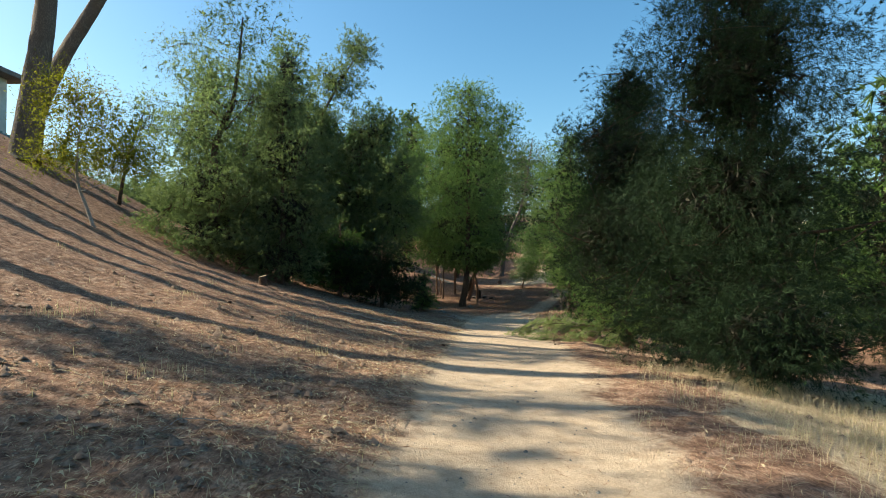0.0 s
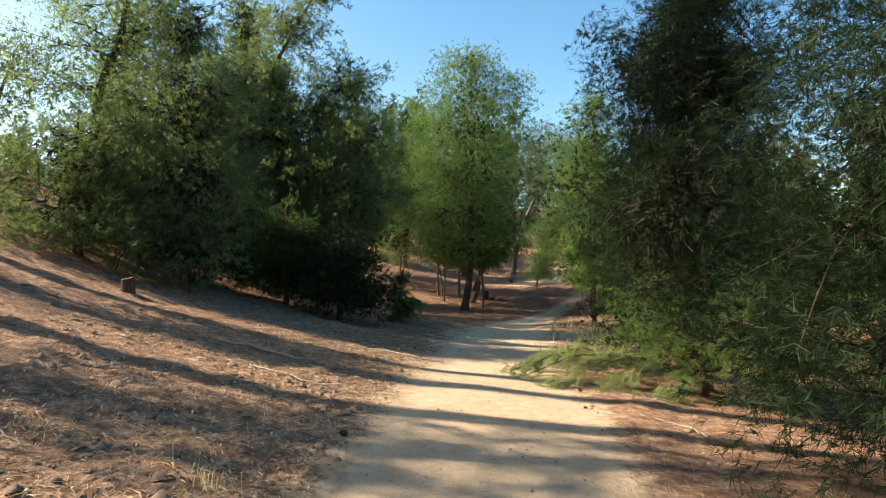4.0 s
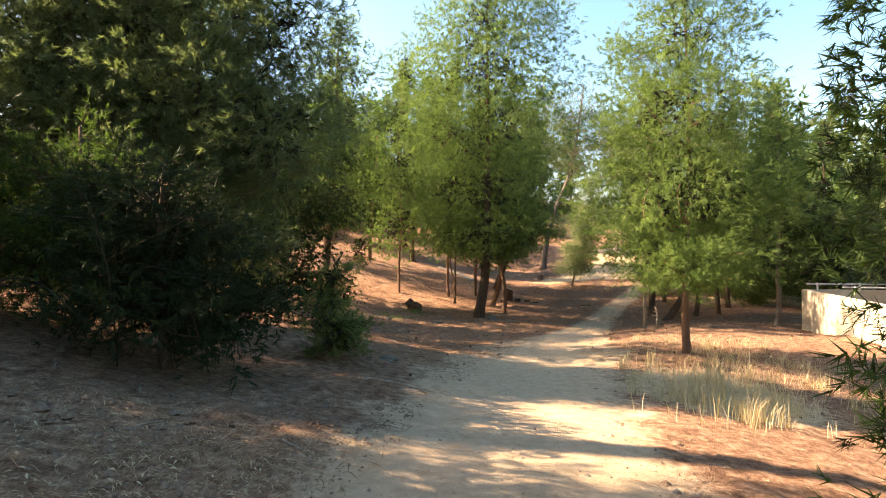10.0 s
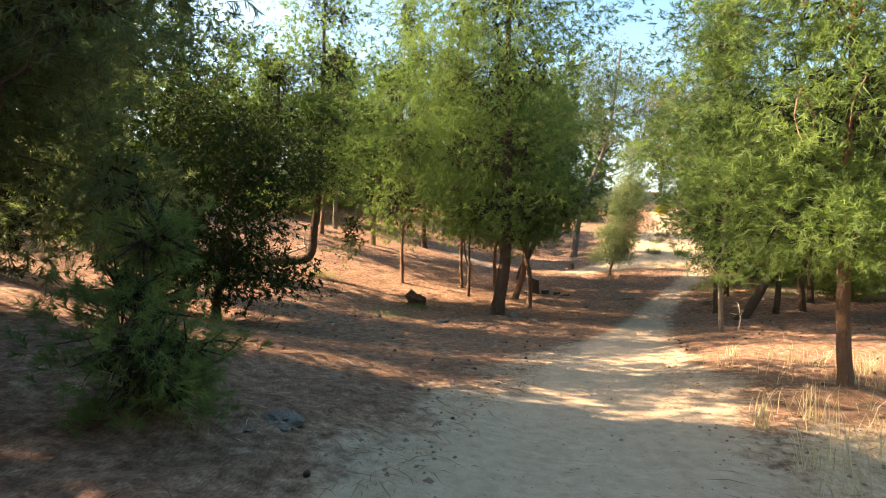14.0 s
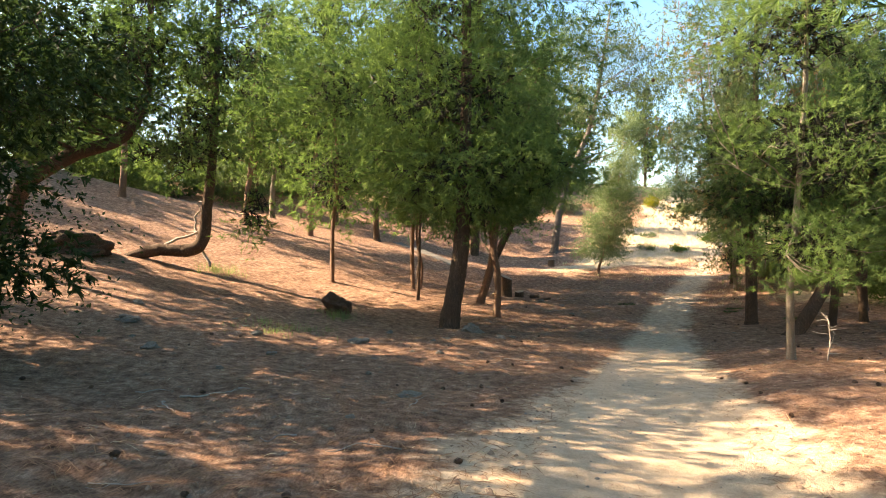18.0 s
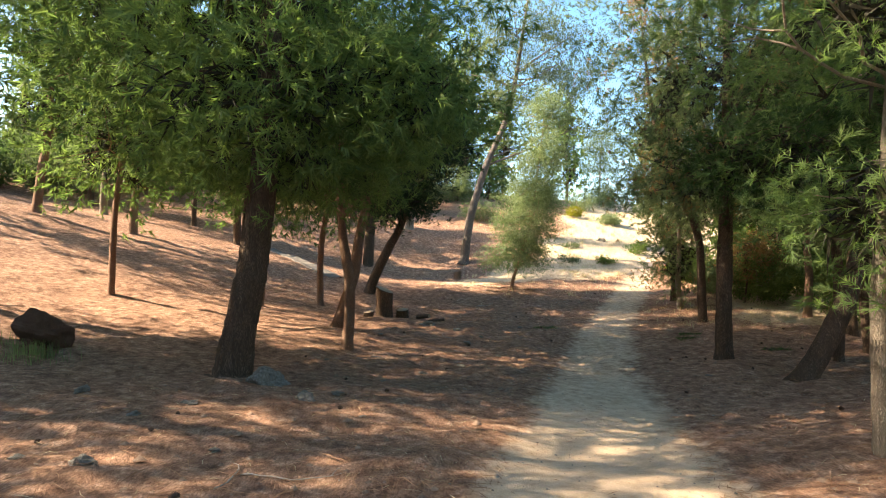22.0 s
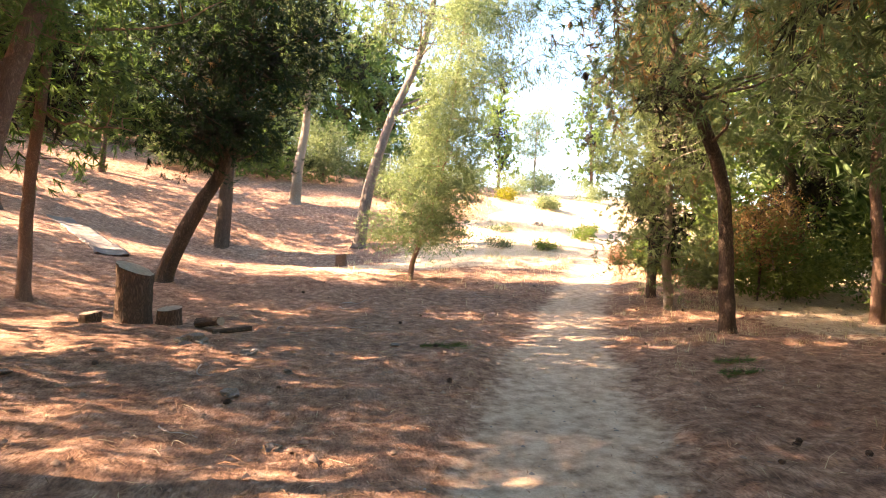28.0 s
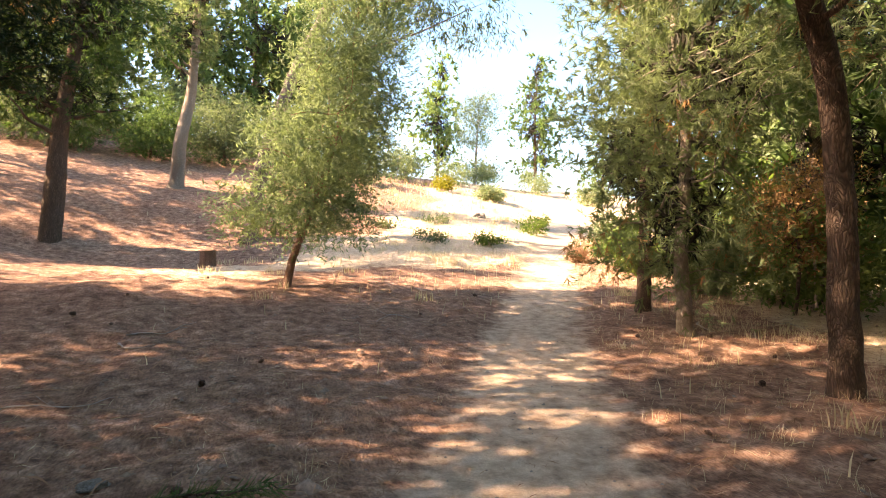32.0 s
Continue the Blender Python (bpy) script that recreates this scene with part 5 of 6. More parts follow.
plate.matrix_world = pose(-1.72, 41.1, gz(-1.72, 41.1) + .12, 0, 18, 30) @ Matrix.Diagonal((.34, .27, .36, 1))
plate2 = tagged(new("root_plate", rock_mesh(14, .5, 4, .42)), "dark broken wood heaped on the bank", "root plate")
plate2.data.materials.append(M_BARK)
plate2.matrix_world = pose(-9.7, 41.8, gz(-9.7, 41.8) + .1, 0, 0, 60) @ Matrix.Diagonal((.9, .6, .8, 1))


# concrete drain that runs down the bank
# Darker than plain concrete, toned down to blend with the bank.
M_CONCRETE = plain("dark_concrete", (.10, .088, .075), (.19, .165, .14), .95, 9, .5, .01)
run = spline([(-3.0, 59.0, 0), (-1.7, 57.0, 0), (-.5, 55.0, 0), (.5, 53.6, 0), (.9, 52.9, 0)], 40)
side = unit(np.cross(np.gradient(run, axis=0), np.array([0, 0, 1.0])))
profile = ((-.36, -.12), (-.32, .05), (-.25, .055), (-.14, .02), (.14, .02), (.25, .055), (.32, .05), (.36, -.12))
rim = np.stack([run + side * o for o, _ in profile], 1)
rim[..., 2] = ground_z(run[:, 0], run[:, 1])[:, None] * .5 + ground_z(rim[..., 0], rim[..., 1]) * .5 + np.array([h for _, h in profile])
ix = np.arange(rim.shape[0] * rim.shape[1]).reshape(rim.shape[:2])
drain = part("drain_channel", mesh_np("drain_channel", rim.reshape(-1, 3), None, np.stack([ix[:-1, :-1], ix[1:, :-1], ix[1:, 1:], ix[:-1, 1:]], -1).reshape(-1, 4)), M_CONCRETE)
tagged(drain, "shallow grey concrete drain running down the bank", "drain", kind="structure")


# ---- dead branches ----
def stick(name, pts, r, label, category="branch", forks=3, seed=0, mat=None):
    rng = np.random.default_rng(seed)
    p = np.array(pts, float)
    z0 = gz(p[0][0], p[0][1])
    ob = holder(name, p[0][0], p[0][1], z0, label, category)
    line = spline(p, 14)
    line[:, 2] += ground_z(line[:, 0], line[:, 1]) + r * .6
    line -= np.array([p[0][0], p[0][1], z0])
    line[1:] += rng.normal(0, r * .5, (13, 3)) * np.array([1, 1, .3])
    v, t, q = tube(line, [r, r * .8, r * .3], 6, .08, rng)
    part("stem", mesh_np("stem", v, t, q, True), mat or M_DEADWOOD, ob)
    size = np.linalg.norm(line[-1] - line[0])
    for i in range(forks):
        s = line[int(rng.uniform(3, 12))]
        e = s + unit(rng.normal(0, 1, 3) * np.array([1, 1, .25])) * size * rng.uniform(.15, .35) + np.array([0, 0, .03])
        v, t, q = tube(spline([s, (s + e) / 2 + rng.normal(0, .02, 3), e], 6), [r * .5, r * .2], 4)
        part("side_shoot", mesh_np("side_shoot", v, t, q, True), mat or M_DEADWOOD, ob)
    return ob


stick("dead_branch", [(-6.4, 43.4, .15), (-6.9, 43.6, .9), (-7.0, 43.7, 1.5), (-6.4, 43.6, 2.6)], .05, "bare dead branch rising from the fallen trunk", forks=3, seed=1)
stick("dead_branch", [(-8.2, 43.2, .15), (-7.6, 43.4, .7), (-6.9, 43.5, 1.1), (-6.5, 43.6, 1.6)], .045, "bare dead branch propped on the fallen trunk", forks=2, seed=2)
stick("dead_branch", [(-.1, 22.8, 0), (.3, 23.0, .02), (.75, 22.9, .01)], .015, "bleached forked stick beside the trail", forks=2, seed=3)
stick("dead_branch", [(-2.6, 14.2, 0), (-1.7, 14.0, .03), (-1.0, 13.9, .01)], .02, "dry branch lying on the chipped slope", forks=2, seed=4)
stick("dead_branch", [(-1.6, 12.9, 0), (-.8, 12.5, .02), (-.1, 12.4, .01)], .014, "thin dry stick at the trail's edge", forks=1, seed=5)
stick("dead_branch", [(-.6, 16.6, .02), (.2, 16.2, .04), (.9, 15.9, .02)], .012, "bundle of dry twigs reaching onto the trail", forks=4, seed=6)
# Dead boughs in the same shade-darkened twig colour.
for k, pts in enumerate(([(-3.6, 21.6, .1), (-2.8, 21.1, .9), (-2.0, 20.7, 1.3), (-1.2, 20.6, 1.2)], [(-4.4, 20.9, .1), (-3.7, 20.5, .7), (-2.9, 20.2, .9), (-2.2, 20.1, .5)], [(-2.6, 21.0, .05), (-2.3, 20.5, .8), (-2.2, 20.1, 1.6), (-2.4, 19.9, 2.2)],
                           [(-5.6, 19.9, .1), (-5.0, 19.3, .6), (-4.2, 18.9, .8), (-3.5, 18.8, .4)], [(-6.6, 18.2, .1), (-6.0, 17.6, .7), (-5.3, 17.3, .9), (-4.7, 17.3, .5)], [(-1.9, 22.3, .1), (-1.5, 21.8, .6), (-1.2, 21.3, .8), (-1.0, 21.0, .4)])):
    stick("dead_branch", pts, .011, "thin dark dead bough under the thicket", forks=7, seed=10 + k, mat=M_TWIG_SHADE)
loose = random.Random(3)
for k in range(46):
    y = loose.uniform(2, 52)
    d = loose.choice((-1, -1, 1)) * loose.uniform(1.4, 5.5)
    x = float(path_x(y)) + d
    a, ln = loose.uniform(0, 6.28), loose.uniform(.25, .8)
    stick("stick", [(x, y, 0), (x + ln * .5 * math.cos(a), y + ln * .5 * math.sin(a), .015), (x + ln * math.cos(a + .3), y + ln * math.sin(a + .3), 0)], loose.uniform(.005, .011), "small dry stick on the ground", "stick", 1, 20 + k)["group"] = "sticks on the ground"


# fallen green bough across the trail's edge
def bough(x, y, seed):
    rng = np.random.default_rng(seed)
    z = gz(x, y)
    ob = holder("fallen_branch", x, y, z, "freshly fallen pine bough with drooping green needles", "branch")
    ends = [((0, 0, .30), (-1.0, .1, .42), (-2.0, -.1, .34), (-2.9, -.5, .06)), ((-.7, .05, .38), (-1.5, .45, .42), (-2.3, .55, .26), (-2.8, .6, .05)), ((-.9, .05, .40), (-1.6, -.35, .34), (-2.2, -.8, .14), (-2.5, -1.1, .04)),
            ((-1.2, .1, .42), (-1.9, .2, .44), (-2.5, .1, .28), (-3.05, .05, .05)), ((-.3, .02, .33), (-.9, -.5, .30), (-1.5, -1.0, .14), (-1.8, -1.3, .04)), ((-.4, .02, .34), (-.9, .7, .36), (-1.5, 1.0, .24), (-2.0, 1.2, .06)), ((.1, 0, .3), (-.5, -.9, .25), (-.9, -1.4, .1), (-1.1, -1.7, .04))]
    pos, way, dry = [], [], []
    for i, e in enumerate(ends):
        line = spline(e, 22)
        line[:, 2] = np.maximum(line[:, 2], .03) + ground_z(line[:, 0] + x, line[:, 1] + y) - z
        line[1:] += rng.normal(0, .012, (21, 3))
        v, t, q = tube(line, [.032 if i == 0 else .018, .012, .004], 6)
        part("stem" if i == 0 else "shoot", mesh_np("stem", v, t, q, True), M_BARK if i == 0 else M_BARK_PALE, ob)
        for j in range(5, 22):
            for _ in range(3):
                o = rng.normal(0, .13, 3) * np.array([1, 1, .5])
                pos.append(line[j] + o)
                way.append(np.array([-1.0, 0, -.5]) + rng.normal(0, .6, 3) + o * 2)
            s, f = line[j], pos[-1]
            dry.append(tube(np.stack([s, (s + f) / 2, f]), [.006, .003], 3))
    pos, way = np.array(pos), np.array(way)
    fl = ground_z(pos[:, 0] + x, pos[:, 1] + y) - z + .03
    pos[:, 2] = np.maximum(pos[:, 2], fl)
    v, t = needles(pos, way, 60, .15, .0036, rng, (5, 45), .2)
    part("needles", mesh_np("needles", v, t), M_LEAF_SPRAY, ob)
    v, t, q = joined(dry)
    tagged(part("twig_spray", mesh_np("twig_spray", v, t, q), M_BARK_PALE, ob), kind="stuff")


M_LEAF_SPRAY = foliage("fresh_needles", (.13, .17, .07), (.36, .40, .21), .4)
bough(4.9, 15.2, 7)
for k, (x, y) in enumerate(((10.1, 44.9), (10.4, 45.4), (7.2, 46.6), (11.2, 43.4))):
    rng = np.random.default_rng(60 + k)
    ob = holder("needle_sprig", x, y, gz(x, y), "small green sprig dropped on brown needles", "sprig", "sprigs on the ground")
    n = 14
    p = np.stack([np.linspace(-.25, .25, n), rng.normal(0, .03, n), np.full(n, .04)], 1)
    v, t = needles(p, np.tile([[1.0, 0, .25]], (n, 1)) + rng.normal(0, .3, (n, 3)), 22, .11, .006, rng)
    part("needles", mesh_np("needles", v, t), M_NEEDLE, ob)
    v, t, q = tube(p, [.008, .004], 5)
    part("stem", mesh_np("stem", v, t, q), M_BARK, ob)
# tumbleweed and dry plant
def tumbleweed(x, y, r, seed):
    rng = np.random.default_rng(seed)
    ob = holder("tumbleweed", x, y, gz(x, y), "round brown tumbleweed at the trailside", "tumbleweed")
    out = []
    for i in range(260):
        d = unit(rng.normal(0, 1, 3) + np.array([0, 0, .35]))
        e = d * r * np.array([1, 1, .85]) * rng.uniform(.75, 1.05)
        e[2] = max(e[2] + r * .55, .03)
        out.append(tube(spline([(0, 0, .02), e * .5 + rng.normal(0, .08, 3), e], 6), [.009, .006, .003], 3))
        f = e + rng.normal(0, .1, 3)
        out.append(tube(np.stack([e * .8, (e * .8 + f) / 2, f]), [.006, .003], 3))
    v, t, q = joined(out)
    tagged(part("stems", mesh_np("stems", v, t, q), M_TUMBLE, ob), kind="stuff")


M_TUMBLE = plain("tumbleweed_stems", (.34, .20, .11), (.52, .34, .20), .9, 30, .2)
tumbleweed(15.35, 57.9, .55, 3)
stick("dry_plant", [(7.9, 36.0, 0), (7.95, 36.0, .35), (7.9, 36.02, .75)], .012, "dead upright twiggy plant by the trail", "plant", 12, 77)


# ---- pine cones ----
def cone_mesh():
    bm = bmesh.new()
    for i in range(9):
        u = i / 8
        r = .028 * math.sin(math.pi * (.12 + .82 * u)) + .004
        for j in range(7):
            a = j * 2 * math.pi / 7 + i * .45
            c = Vector((r * math.cos(a), r * math.sin(a), -.03 + .075 * u))
            o = Vector((math.cos(a), math.sin(a), .5)).normalized()
            s = Vector((-math.sin(a), math.cos(a), 0)) * .009
            up = Vector((0, 0, .008))
            vs = [bm.verts.new(q) for q in (c - s, c + s, c + o * .012 + up, c - up)]
            bm.faces.new((vs[0], vs[1], vs[2]))
            bm.faces.new((vs[1], vs[0], vs[3]))
    bmesh.ops.create_icosphere(bm, subdivisions=2, radius=.026, matrix=Matrix.Diagonal((1, 1, 1.6, 1)))
    me = bpy.data.meshes.new("pine_cone")
    bm.to_mesh(me)
    bm.free()
    me.materials.append(M_CONE)
    return me


cone = cone_mesh()
for k in range(150):
    y = loose.uniform(29, 55) if k > 30 else loose.uniform(8, 29)
    d = loose.choice((-1, 1)) * (1.0 + abs(loose.gauss(0, 3.2)))
    x = float(path_x(y)) + d
    ob = tagged(new("pine_cone", cone), "dark opened pine cone on the needle litter", "pine cone", "fallen pine cones")
    s = loose.uniform(.45, .8)
    ob.matrix_world = pose(x, y, gz(x, y) + .028 * s, loose.uniform(60, 120), loose.uniform(0, 360), loose.uniform(0, 360)) @ Matrix.Diagonal((s, s, s, 1))
# cones still hanging in the grey pines
for k in range(40):
    x, y = (9.7, 42.7) if k % 2 else (10.8, 47.2)
    ob = tagged(new("pine_cone", cone), "dark pine cone hanging in a pine crown", "pine cone", "hanging pine cones")
    ob.matrix_world = pose(x + loose.gauss(0, 1.1), y + loose.gauss(0, 1.1), gz(x, y) + loose.uniform(3.4, 7.5), loose.uniform(120, 240), 0, loose.uniform(0, 360)) @ Matrix.Diagonal((1.3, 1.3, 1.3, 1))


# ---- dry grass and litter ----
def grass(name, cx, cy, rx, ry, n, height, seed, mat, label, lean=.35, width=.006):
    rng = np.random.default_rng(seed)
    x, y = cx + rng.normal(0, rx, n), cy + rng.normal(0, ry, n)
    cl = rng.integers(0, max(6, n // 40), n)
    cxs, cys = cx + rng.normal(0, rx, cl.max() + 1), cy + rng.normal(0, ry, cl.max() + 1)
    x, y = np.where(rng.random(n) < .75, cxs[cl] + rng.normal(0, .09, n), x), np.where(rng.random(n) < .75, cys[cl] + rng.normal(0, .09, n), y)
    keep = np.abs(path_d(x, y)) > path_w(y) * .46
    x, y = x[keep], y[keep]
    n = len(x)
    z = ground_z(x, y) - .01
    h = height * rng.uniform(.35, 1.2, n)
    a = rng.uniform(0, 2 * np.pi, n)
    b = lean * rng.uniform(.2, 1.5, n) * h
    p0 = np.stack([x, y, z], 1)
    p1 = p0 + np.stack([b * .35 * np.cos(a), b * .35 * np.sin(a), h * .6], 1)
    p2 = p0 + np.stack([b * np.cos(a), b * np.sin(a), h * .95], 1)
    s = np.stack([-np.sin(a), np.cos(a), np.zeros(n)], 1) * width * .5
    v = np.stack([p0 - s, p0 + s, p1 + s * .8, p1 - s * .8, p2], 1).reshape(-1, 3)
    i = np.arange(n)[:, None] * 5
    t = np.concatenate([i + np.array([0, 1, 2]), i + np.array([0, 2, 3]), i + np.array([3, 2, 4])])
    return tagged(part(name, mesh_np(name, v, t), mat), label, "grass", kind="stuff")


grass("dry_grass", 5.2, 5.0, 1.3, 2.0, 15000, .2, 1, M_GRASS, "bleached dry grass beside the trail", .95, .003)
grass("dry_grass", 4.3, 7.9, .8, .7, 1600, .2, 2, M_GRASS, "dry grass stems at the foot of the pine", .9, .003)
grass("dry_grass", 5.5, 24.8, .7, 1.1, 1100, .45, 3, M_GRASS, "tall straw-coloured grass under the young pine", .6, .009)
grass("dry_grass", 5.0, 23.2, .5, .7, 500, .36, 13, M_GRASS, "straw-coloured grass at the trail edge", .6, .008)
grass("dry_grass", 7.8, 27.4, 1.4, 1.8, 1600, .26, 4, M_GRASS, "straw-coloured grass by the wall", .7, .008)
grass("dry_grass", 13.6, 50.6, 1.3, 1.2, 1500, .2, 5, M_GRASS, "dry grass under the slanting tree", 1.2, .0035)
grass("dry_grass", 11.8, 47.6, 1.8, 1.3, 1800, .1, 6, M_GRASS, "thin dry grass in the pine litter", 1.0, .003)
grass("dry_grass", 12.5, 60, 3.0, 5.0, 5200, .16, 7, M_GRASS, "short bleached grass on the sunlit slope", width=.012)
grass("dry_grass", 15.5, 71, 4.0, 5.0, 5000, .24, 8, M_GRASS, "bleached grass on the far slope", width=.02)
grass("dry_grass", -3.0, 6.0, 1.8, 3.0, 900, .14, 9, M_GRASS, "sparse straw on the chipped slope")
grass("green_grass", -1.9, 37.8, .5, .5, 500, .16, 10, M_LEAF_SPRAY, "small green weeds in the needle litter")
grass("green_grass", -1.5, 40.6, .3, .22, 420, .24, 11, M_LEAF_SPRAY, "green weeds beside the upturned root plate")
grass("green_grass", -6.3, 43.5, .45, .25, 420, .34, 12, M_LEAF_SPRAY, "green weeds under the fallen trunk")


def litter(name, n, seed, mat, label, y0, y1, dmin, dspread, length, width, lift=.014, left=1.0):
    """Fallen needles and straws that lie on the ground, each a thin bent strip."""
    rng = np.random.default_rng(seed)
    y = rng.uniform(y0, y1, n)
    d = dmin + np.abs(rng.normal(0, dspread, n))
    x = path_x(y) + np.where(rng.random(n) < left, -d, d)
    a = rng.uniform(0, 2 * np.pi, n)
    ln = length * rng.uniform(.4, 1.4, n)
    dx, dy = np.cos(a) * ln * .5, np.sin(a) * ln * .5
    up = lift * rng.uniform(.3, 1.5, (n, 2))
    p0 = np.stack([x - dx, y - dy, ground_z(x - dx, y - dy) + up[:, 0] * .4], 1)
    p2 = np.stack([x + dx, y + dy, ground_z(x + dx, y + dy) + up[:, 1]], 1)
    p1 = (p0 + p2) / 2 + np.stack([-dy, dx, np.zeros(n)], 1) * rng.normal(0, .12, (n, 1))
    p1[:, 2] = ground_z(p1[:, 0], p1[:, 1]) + up.mean(1) * 1.3
    s = np.stack([-np.sin(a), np.cos(a), rng.normal(0, .3, n)], 1) * width * .5
    v = np.stack([p0, p1 - s, p1 + s, p2], 1).reshape(-1, 4, 3).reshape(-1, 3)
    i = np.arange(n)[:, None] * 4
    t = np.concatenate([i + np.array([0, 1, 2]), i + np.array([1, 3, 2])])
    return tagged(part(name, mesh_np(name, v, t), mat), label, "litter", kind="stuff")


litter("straw_litter", 30000, 1, M_STRAW, "pale straws scattered on the slope", 0, 20, 1.0, 2.6, .11, .005, left=.88)
litter("wood_chips", 5000, 6, M_STRAW, "pale wood chips scattered on the slope", 0, 19, 1.1, 2.8, .06, .018, .02, left=.92)
litter("twig_litter", 4200, 7, M_LITTER, "broken brown twigs on the slope", 0, 30, 1.0, 3.0, .34, .010, .03, left=.85)
litter("needle_litter", 20000, 2, M_LITTER, "brown needle litter on the slope", 1, 30, 1.2, 2.6, .13, .006, left=.8)
litter("needle_litter", 36000, 3, M_LITTER, "thick reddish-brown needle litter under the pines", 27, 52, .8, 3.2, .14, .007, left=.62)
litter("needle_litter", 3000, 4, M_STRAW, "pale straws among the fallen needles", 24, 54, .9, 3.0, .14, .006, left=.6)
litter("twig_litter", 2800, 8, M_LITTER, "broken twigs among the fallen needles", 27, 54, .8, 3.2, .3, .010, .03, left=.6)
litter("needle_litter", 3500, 5, M_LITTER, "stray needles on the bare trail", 2, 52, 0, .8, .09, .005, .006, .5)


def clods(name, n, seed, mat, label, y0, y1, dmin, dspread, size, left):
    """Crumbs of earth and bark, small rough lumps that lie loose."""
    rng = np.random.default_rng(seed)
    y = rng.uniform(y0, y1, n)
    d = dmin + np.abs(rng.normal(0, dspread, n))
    x = path_x(y) + np.where(rng.random(n) < left, -d, d)
    s = size * rng.lognormal(0, .5, n)
    base = np.array([(1, 0, 0), (.3, .95, .1), (-.8, .5, 0), (-.75, -.6, .1), (.35, -.9, 0), (0, .1, .75)], float)
    turn = rng.uniform(0, 6.28, n)
    v = base[None] * (1 + rng.normal(0, .25, (n, 6, 3)))
    vx = v[..., 0] * np.cos(turn)[:, None] - v[..., 1] * np.sin(turn)[:, None]
    vy = v[..., 0] * np.sin(turn)[:, None] + v[..., 1] * np.cos(turn)[:, None]
    v = np.stack([vx, vy, v[..., 2]], -1) * s[:, None, None] + np.stack([x, y, ground_z(x, y) + .002], 1)[:, None]
    i = np.arange(n)[:, None] * 6
    t = np.concatenate([i + np.array(f) for f in ((0, 1, 5), (1, 2, 5), (2, 3, 5), (3, 4, 5), (4, 0, 5))])
    return tagged(part(name, mesh_np(name, v.reshape(-1, 3), t), mat), label, "litter", kind="stuff")


M_CLOD = plain("earth_crumbs", (.13, .08, .055), (.34, .23, .16), .95, 30, .4)
clods("earth_crumbs", 9000, 11, M_CLOD, "loose crumbs of earth and bark on the slope", 0, 22, 1.1, 3.0, .016, .9)
clods("bark_lump", 3500, 14, M_CLOD, "lumps of bark mulch on the slope", 0, 21, 1.3, 3.2, .019, .93)
clods("earth_crumbs", 7000, 12, M_CLOD, "dark crumbs of bark and cone scales under the pines", 24, 54, 1.0, 3.4, .014, .6)
clods("gravel", 2500, 13, M_STONE, "fine gravel on the bare trail", 1, 50, 0, .9, .007, .5)


# ---- block wall, road, house, fence ----
def box(bm, x0, y0, z0, x1, y1, z1):
    r = bmesh.ops.create_cube(bm, size=1, matrix=Matrix.Translation(((x0 + x1) / 2, (y0 + y1) / 2, (z0 + z1) / 2)) @ Matrix.Diagonal((abs(x1 - x0), abs(y1 - y0), abs(z1 - z0), 1)))
    return r["verts"]


def boxed(name, size, mat, parent, at, bevel=.01, turn=0.0, label=""):
    bm = bmesh.new()
    box(bm, -size[0] / 2, -size[1] / 2, 0, size[0] / 2, size[1] / 2, size[2])
    if bevel:
        bmesh.ops.bevel(bm, geom=bm.edges[:], offset=bevel, segments=2, affect='EDGES')
    ob = part(name, bm, mat, parent, label)
    ob.location = at
    ob.rotation_euler[2] = radians(turn)
    return ob


M_STUCCO = plain("stucco", (.50, .42, .32), (.66, .57, .45), .95, 30, .5, .01)
M_RAIL = plain("painted_rail", (.60, .60, .58), (.74, .74, .72), .5, 20, .05)
M_ASPHALT = plain("asphalt", (.05, .05, .052), (.09, .09, .092), .9, 40, .4, .01)
M_WHITE = plain("house_paint", (.62, .60, .54), (.74, .72, .66), .8, 5, .1)
M_ROOF = plain("roof_shingle", (.16, .14, .13), (.27, .24, .22), .9, 12, .3)
M_GREENFENCE = plain("green_panel", (.16, .24, .23), (.25, .34, .32), .6, 6, .1)
M_WIRE = plain("galvanised_wire", (.42, .43, .44), (.56, .57, .58), .45, 30, .05)
enclosure = holder("wall_enclosure", 13.35, 34.2, -2.9, "tan stucco wall of an enclosure with rails behind it", "wall", kind="structure")
boxed("wall_panel", (.2, 8.0, 2.3), M_STUCCO, enclosure, (-.2, -.6, 0), .03, -11.5)
boxed("wall_panel", (5.0, .2, 2.3), M_STUCCO, enclosure, (3.0, 2.85, 0), .03, -11.5)
for k in range(2):
    boxed("rail", (5.0, .05, .05), M_RAIL, enclosure, (3.0, 2.6 - 2.2 * k, 2.5), .01, -11.5)
    for j in range(4):
        boxed("rail_post", (.05, .05, .3), M_RAIL, enclosure, (.9 + 1.35 * j, 2.98 - 2.2 * k - .28 * j, 2.28), .008)
# road at the foot of the slope
ry = np.arange(-60, 130, 1.0)
rx = 21.5 + .004 * np.clip(ry - 20, 0, None) ** 2
cols = [rx + o for o in np.linspace(0, 7, 8)]
rv = np.stack([np.stack([c, ry, ground_z(c, ry) + .05], -1) for c in cols], 0)
ix = np.arange(rv.shape[0] * rv.shape[1]).reshape(rv.shape[:2])
road = part("road", mesh_np("road", rv.reshape(-1, 3), None, np.stack([ix[:-1, :-1], ix[1:, :-1], ix[1:, 1:], ix[:-1, 1:]], -1).reshape(-1, 4), True), M_ASPHALT)
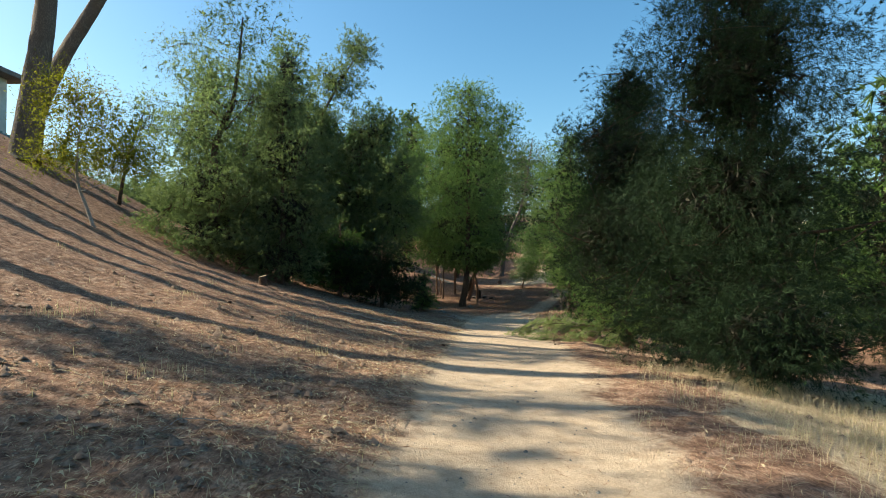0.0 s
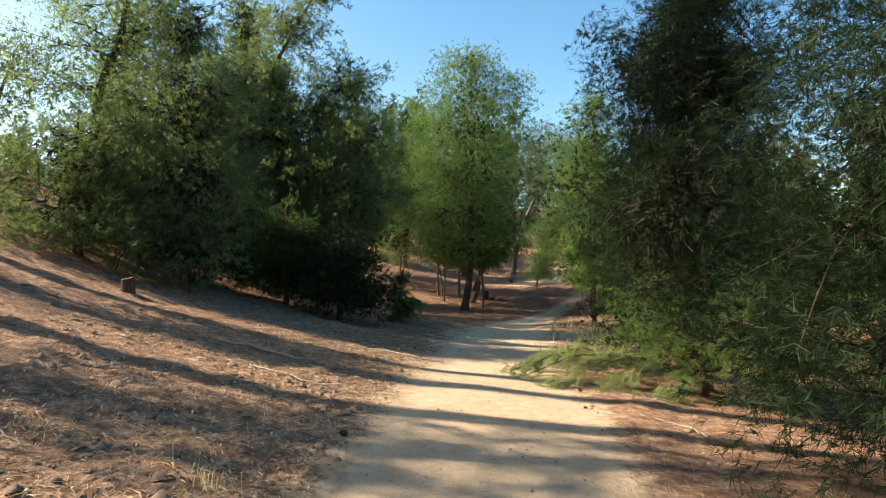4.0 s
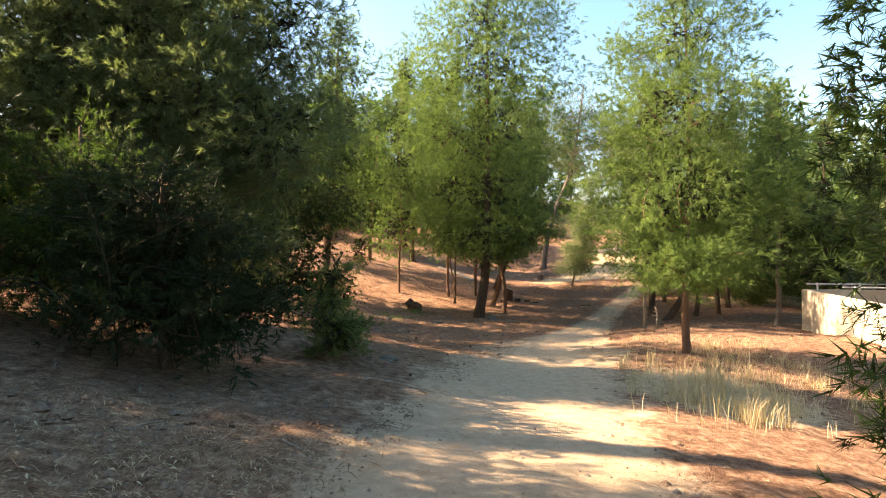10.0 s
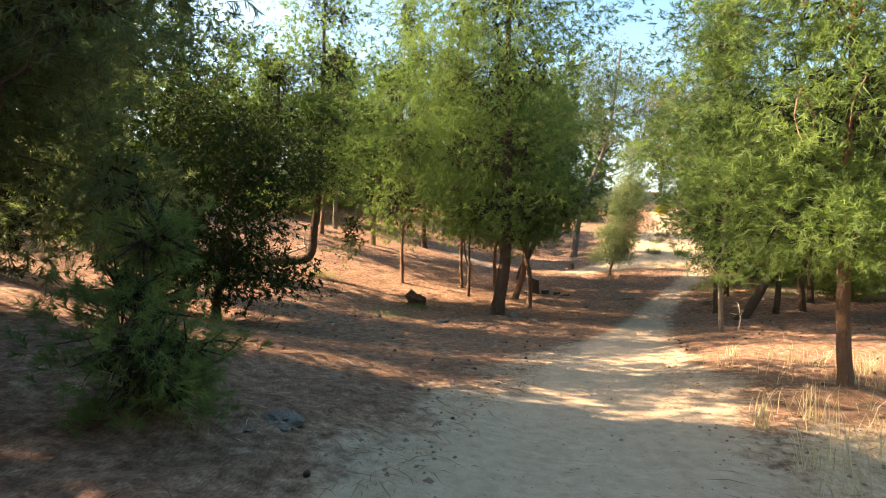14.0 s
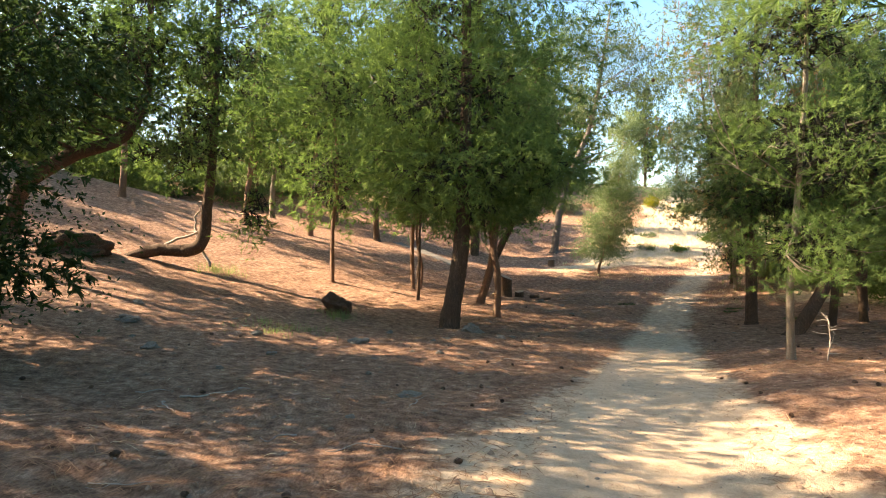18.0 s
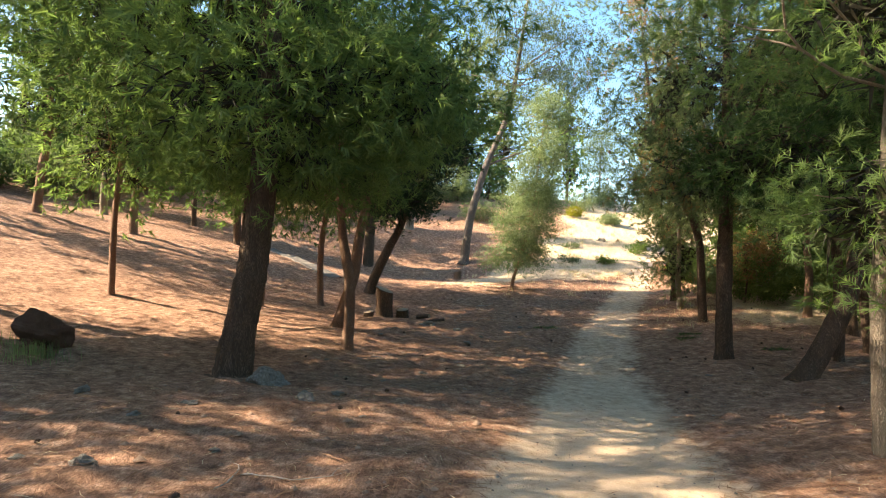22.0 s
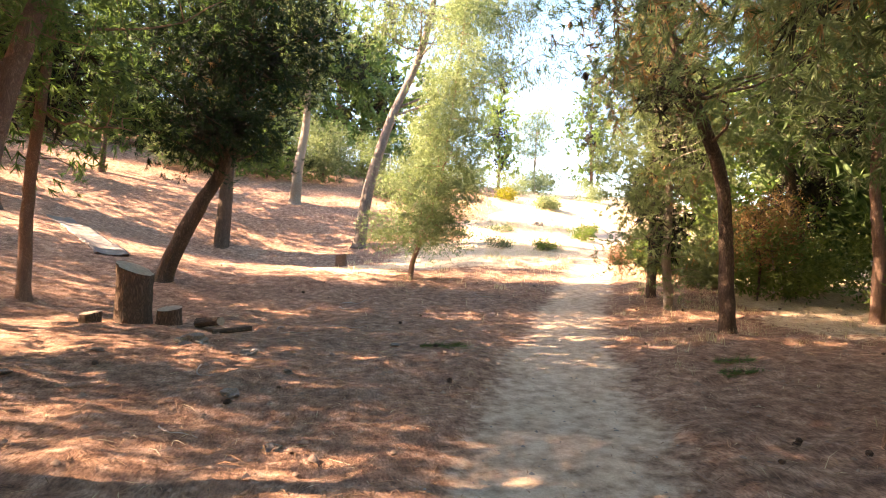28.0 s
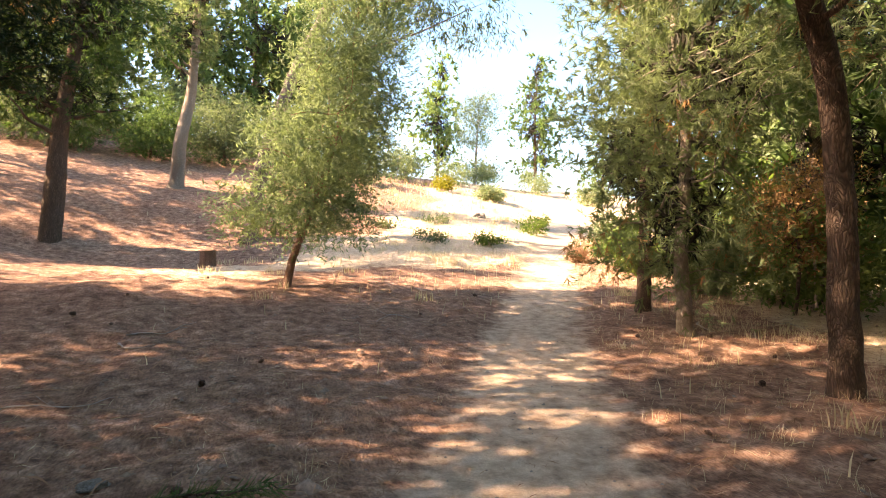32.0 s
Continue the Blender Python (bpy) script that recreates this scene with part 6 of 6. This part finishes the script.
tagged(road, "grey asphalt road below the slope", "road", kind="structure")
post = holder("utility_post", 20.6, 29.2, gz(20.6, 29.2), "pale utility post beside the road", "post")
boxed("post", (.12, .12, 1.0), M_RAIL, post, (0, 0, -.1), .02)
boxed("cap", (.34, .2, .22), M_RAIL, post, (0, 0, .85), .02)
# house at the top of the bank
hx, hy = -28.3, 30.5
hz = gz(hx, hy)
house = holder("house", hx, hy, hz, "pale house with overhanging eaves on the hilltop", "house")
lift = 10.9 - hz
boxed("wall", (9, 8, lift + 2.0), M_WHITE, house, (-3.0, 0, -.5), .02)
bm = bmesh.new()
for z, e in ((0, .9), (.28, .9), (1.9, -2.8)):
    for sx, sy in ((-1, -1), (1, -1), (1, 1), (-1, 1)):
        bm.verts.new((sx * (4.5 + e), sy * (4 + e), z))
bm.verts.ensure_lookup_table()
for r in (0, 4):
    for j in range(4):
        bm.faces.new([bm.verts[r + j], bm.verts[r + (j + 1) % 4], bm.verts[r + 4 + (j + 1) % 4], bm.verts[r + 4 + j]])
bm.faces.new(bm.verts[8:12])
bm.faces.new(bm.verts[0:4][::-1])
part("roof", bm, M_ROOF, house).location = (-3.0, 0, lift + 1.5)
win = boxed("window", (.08, 1.6, 1.2), M_WHITE, house, (1.52, -1.5, lift - .4), .01)
boxed("pane", (.03, 1.4, 1.0), plain("dark_glass", (.02, .025, .03), (.04, .045, .05), .08, 2, 0, .001, .5), win, (.045, 0, .1), .005)
chim = boxed("chimney", (.5, .5, 1.3), plain("brick_stack", (.22, .13, .10), (.34, .22, .17), .9, 14, .4), house, (2.6, 1.0, lift - 1.1), .02)
boxed("chimney_cap", (.62, .62, .1), M_ROOF, chim, (0, 0, 1.3), .01)
fence = holder("garden_fence", -23.6, 27.6, gz(-23.6, 27.6), "green panelled garden fence above the bank", "fence")
for j in range(7):
    yy = -3 + j * 1.2
    boxed("fence_post", (.07, .07, 2.0), M_GREENFENCE, fence, (-.3 * j * .3, yy, -.4), .01)
    if j < 6:
        boxed("fence_panel", (.03, 1.12, 1.6), M_GREENFENCE, fence, (-.3 * j * .3 - .04, yy + .6, -.1), .004)
# chain-link fence on the skyline
wire = holder("chainlink_fence", 1.0, 77.0, gz(1.0, 77.0), "chain-link fence on the hilltop", "fence")
for j in range(9):
    x = -6 + j * 1.7
    z = gz(1.0 + x, 77.0) - gz(1.0, 77.0)
    v, t, q = tube(np.array([(x, 0, z - .2), (x, 0, z + 1.0), (x, 0, z + 1.75)]), [.03, .03], 8)
    part("fence_post", mesh_np("fence_post", v, t, q, True), M_WIRE, wire)
out = []
for j in range(8):
    x0, x1 = -6 + j * 1.7, -6 + (j + 1) * 1.7
    z0, z1 = (gz(1.0 + c, 77.0) - gz(1.0, 77.0) for c in (x0, x1))
    out.append(tube(np.array([(x0, 0, z0 + 1.72), (x1, 0, z1 + 1.72)]), [.02, .02], 6))
    for i in range(12):
        for s in (0, 1):
            a, b = i / 12, (i + 6) / 12
            za, zb = (.05, 1.7) if s == 0 else (1.7, .05)
            if b <= 1.0:
                out.append(tube(np.array([(x0 + (x1 - x0) * a, 0, z0 + (z1 - z0) * a + za), (x0 + (x1 - x0) * b, 0, z0 + (z1 - z0) * b + zb)]), [.006, .006], 3))
v, t, q = joined(out)
tagged(part("wire_mesh", mesh_np("wire_mesh", v, t, q), M_WIRE, wire), kind="stuff")
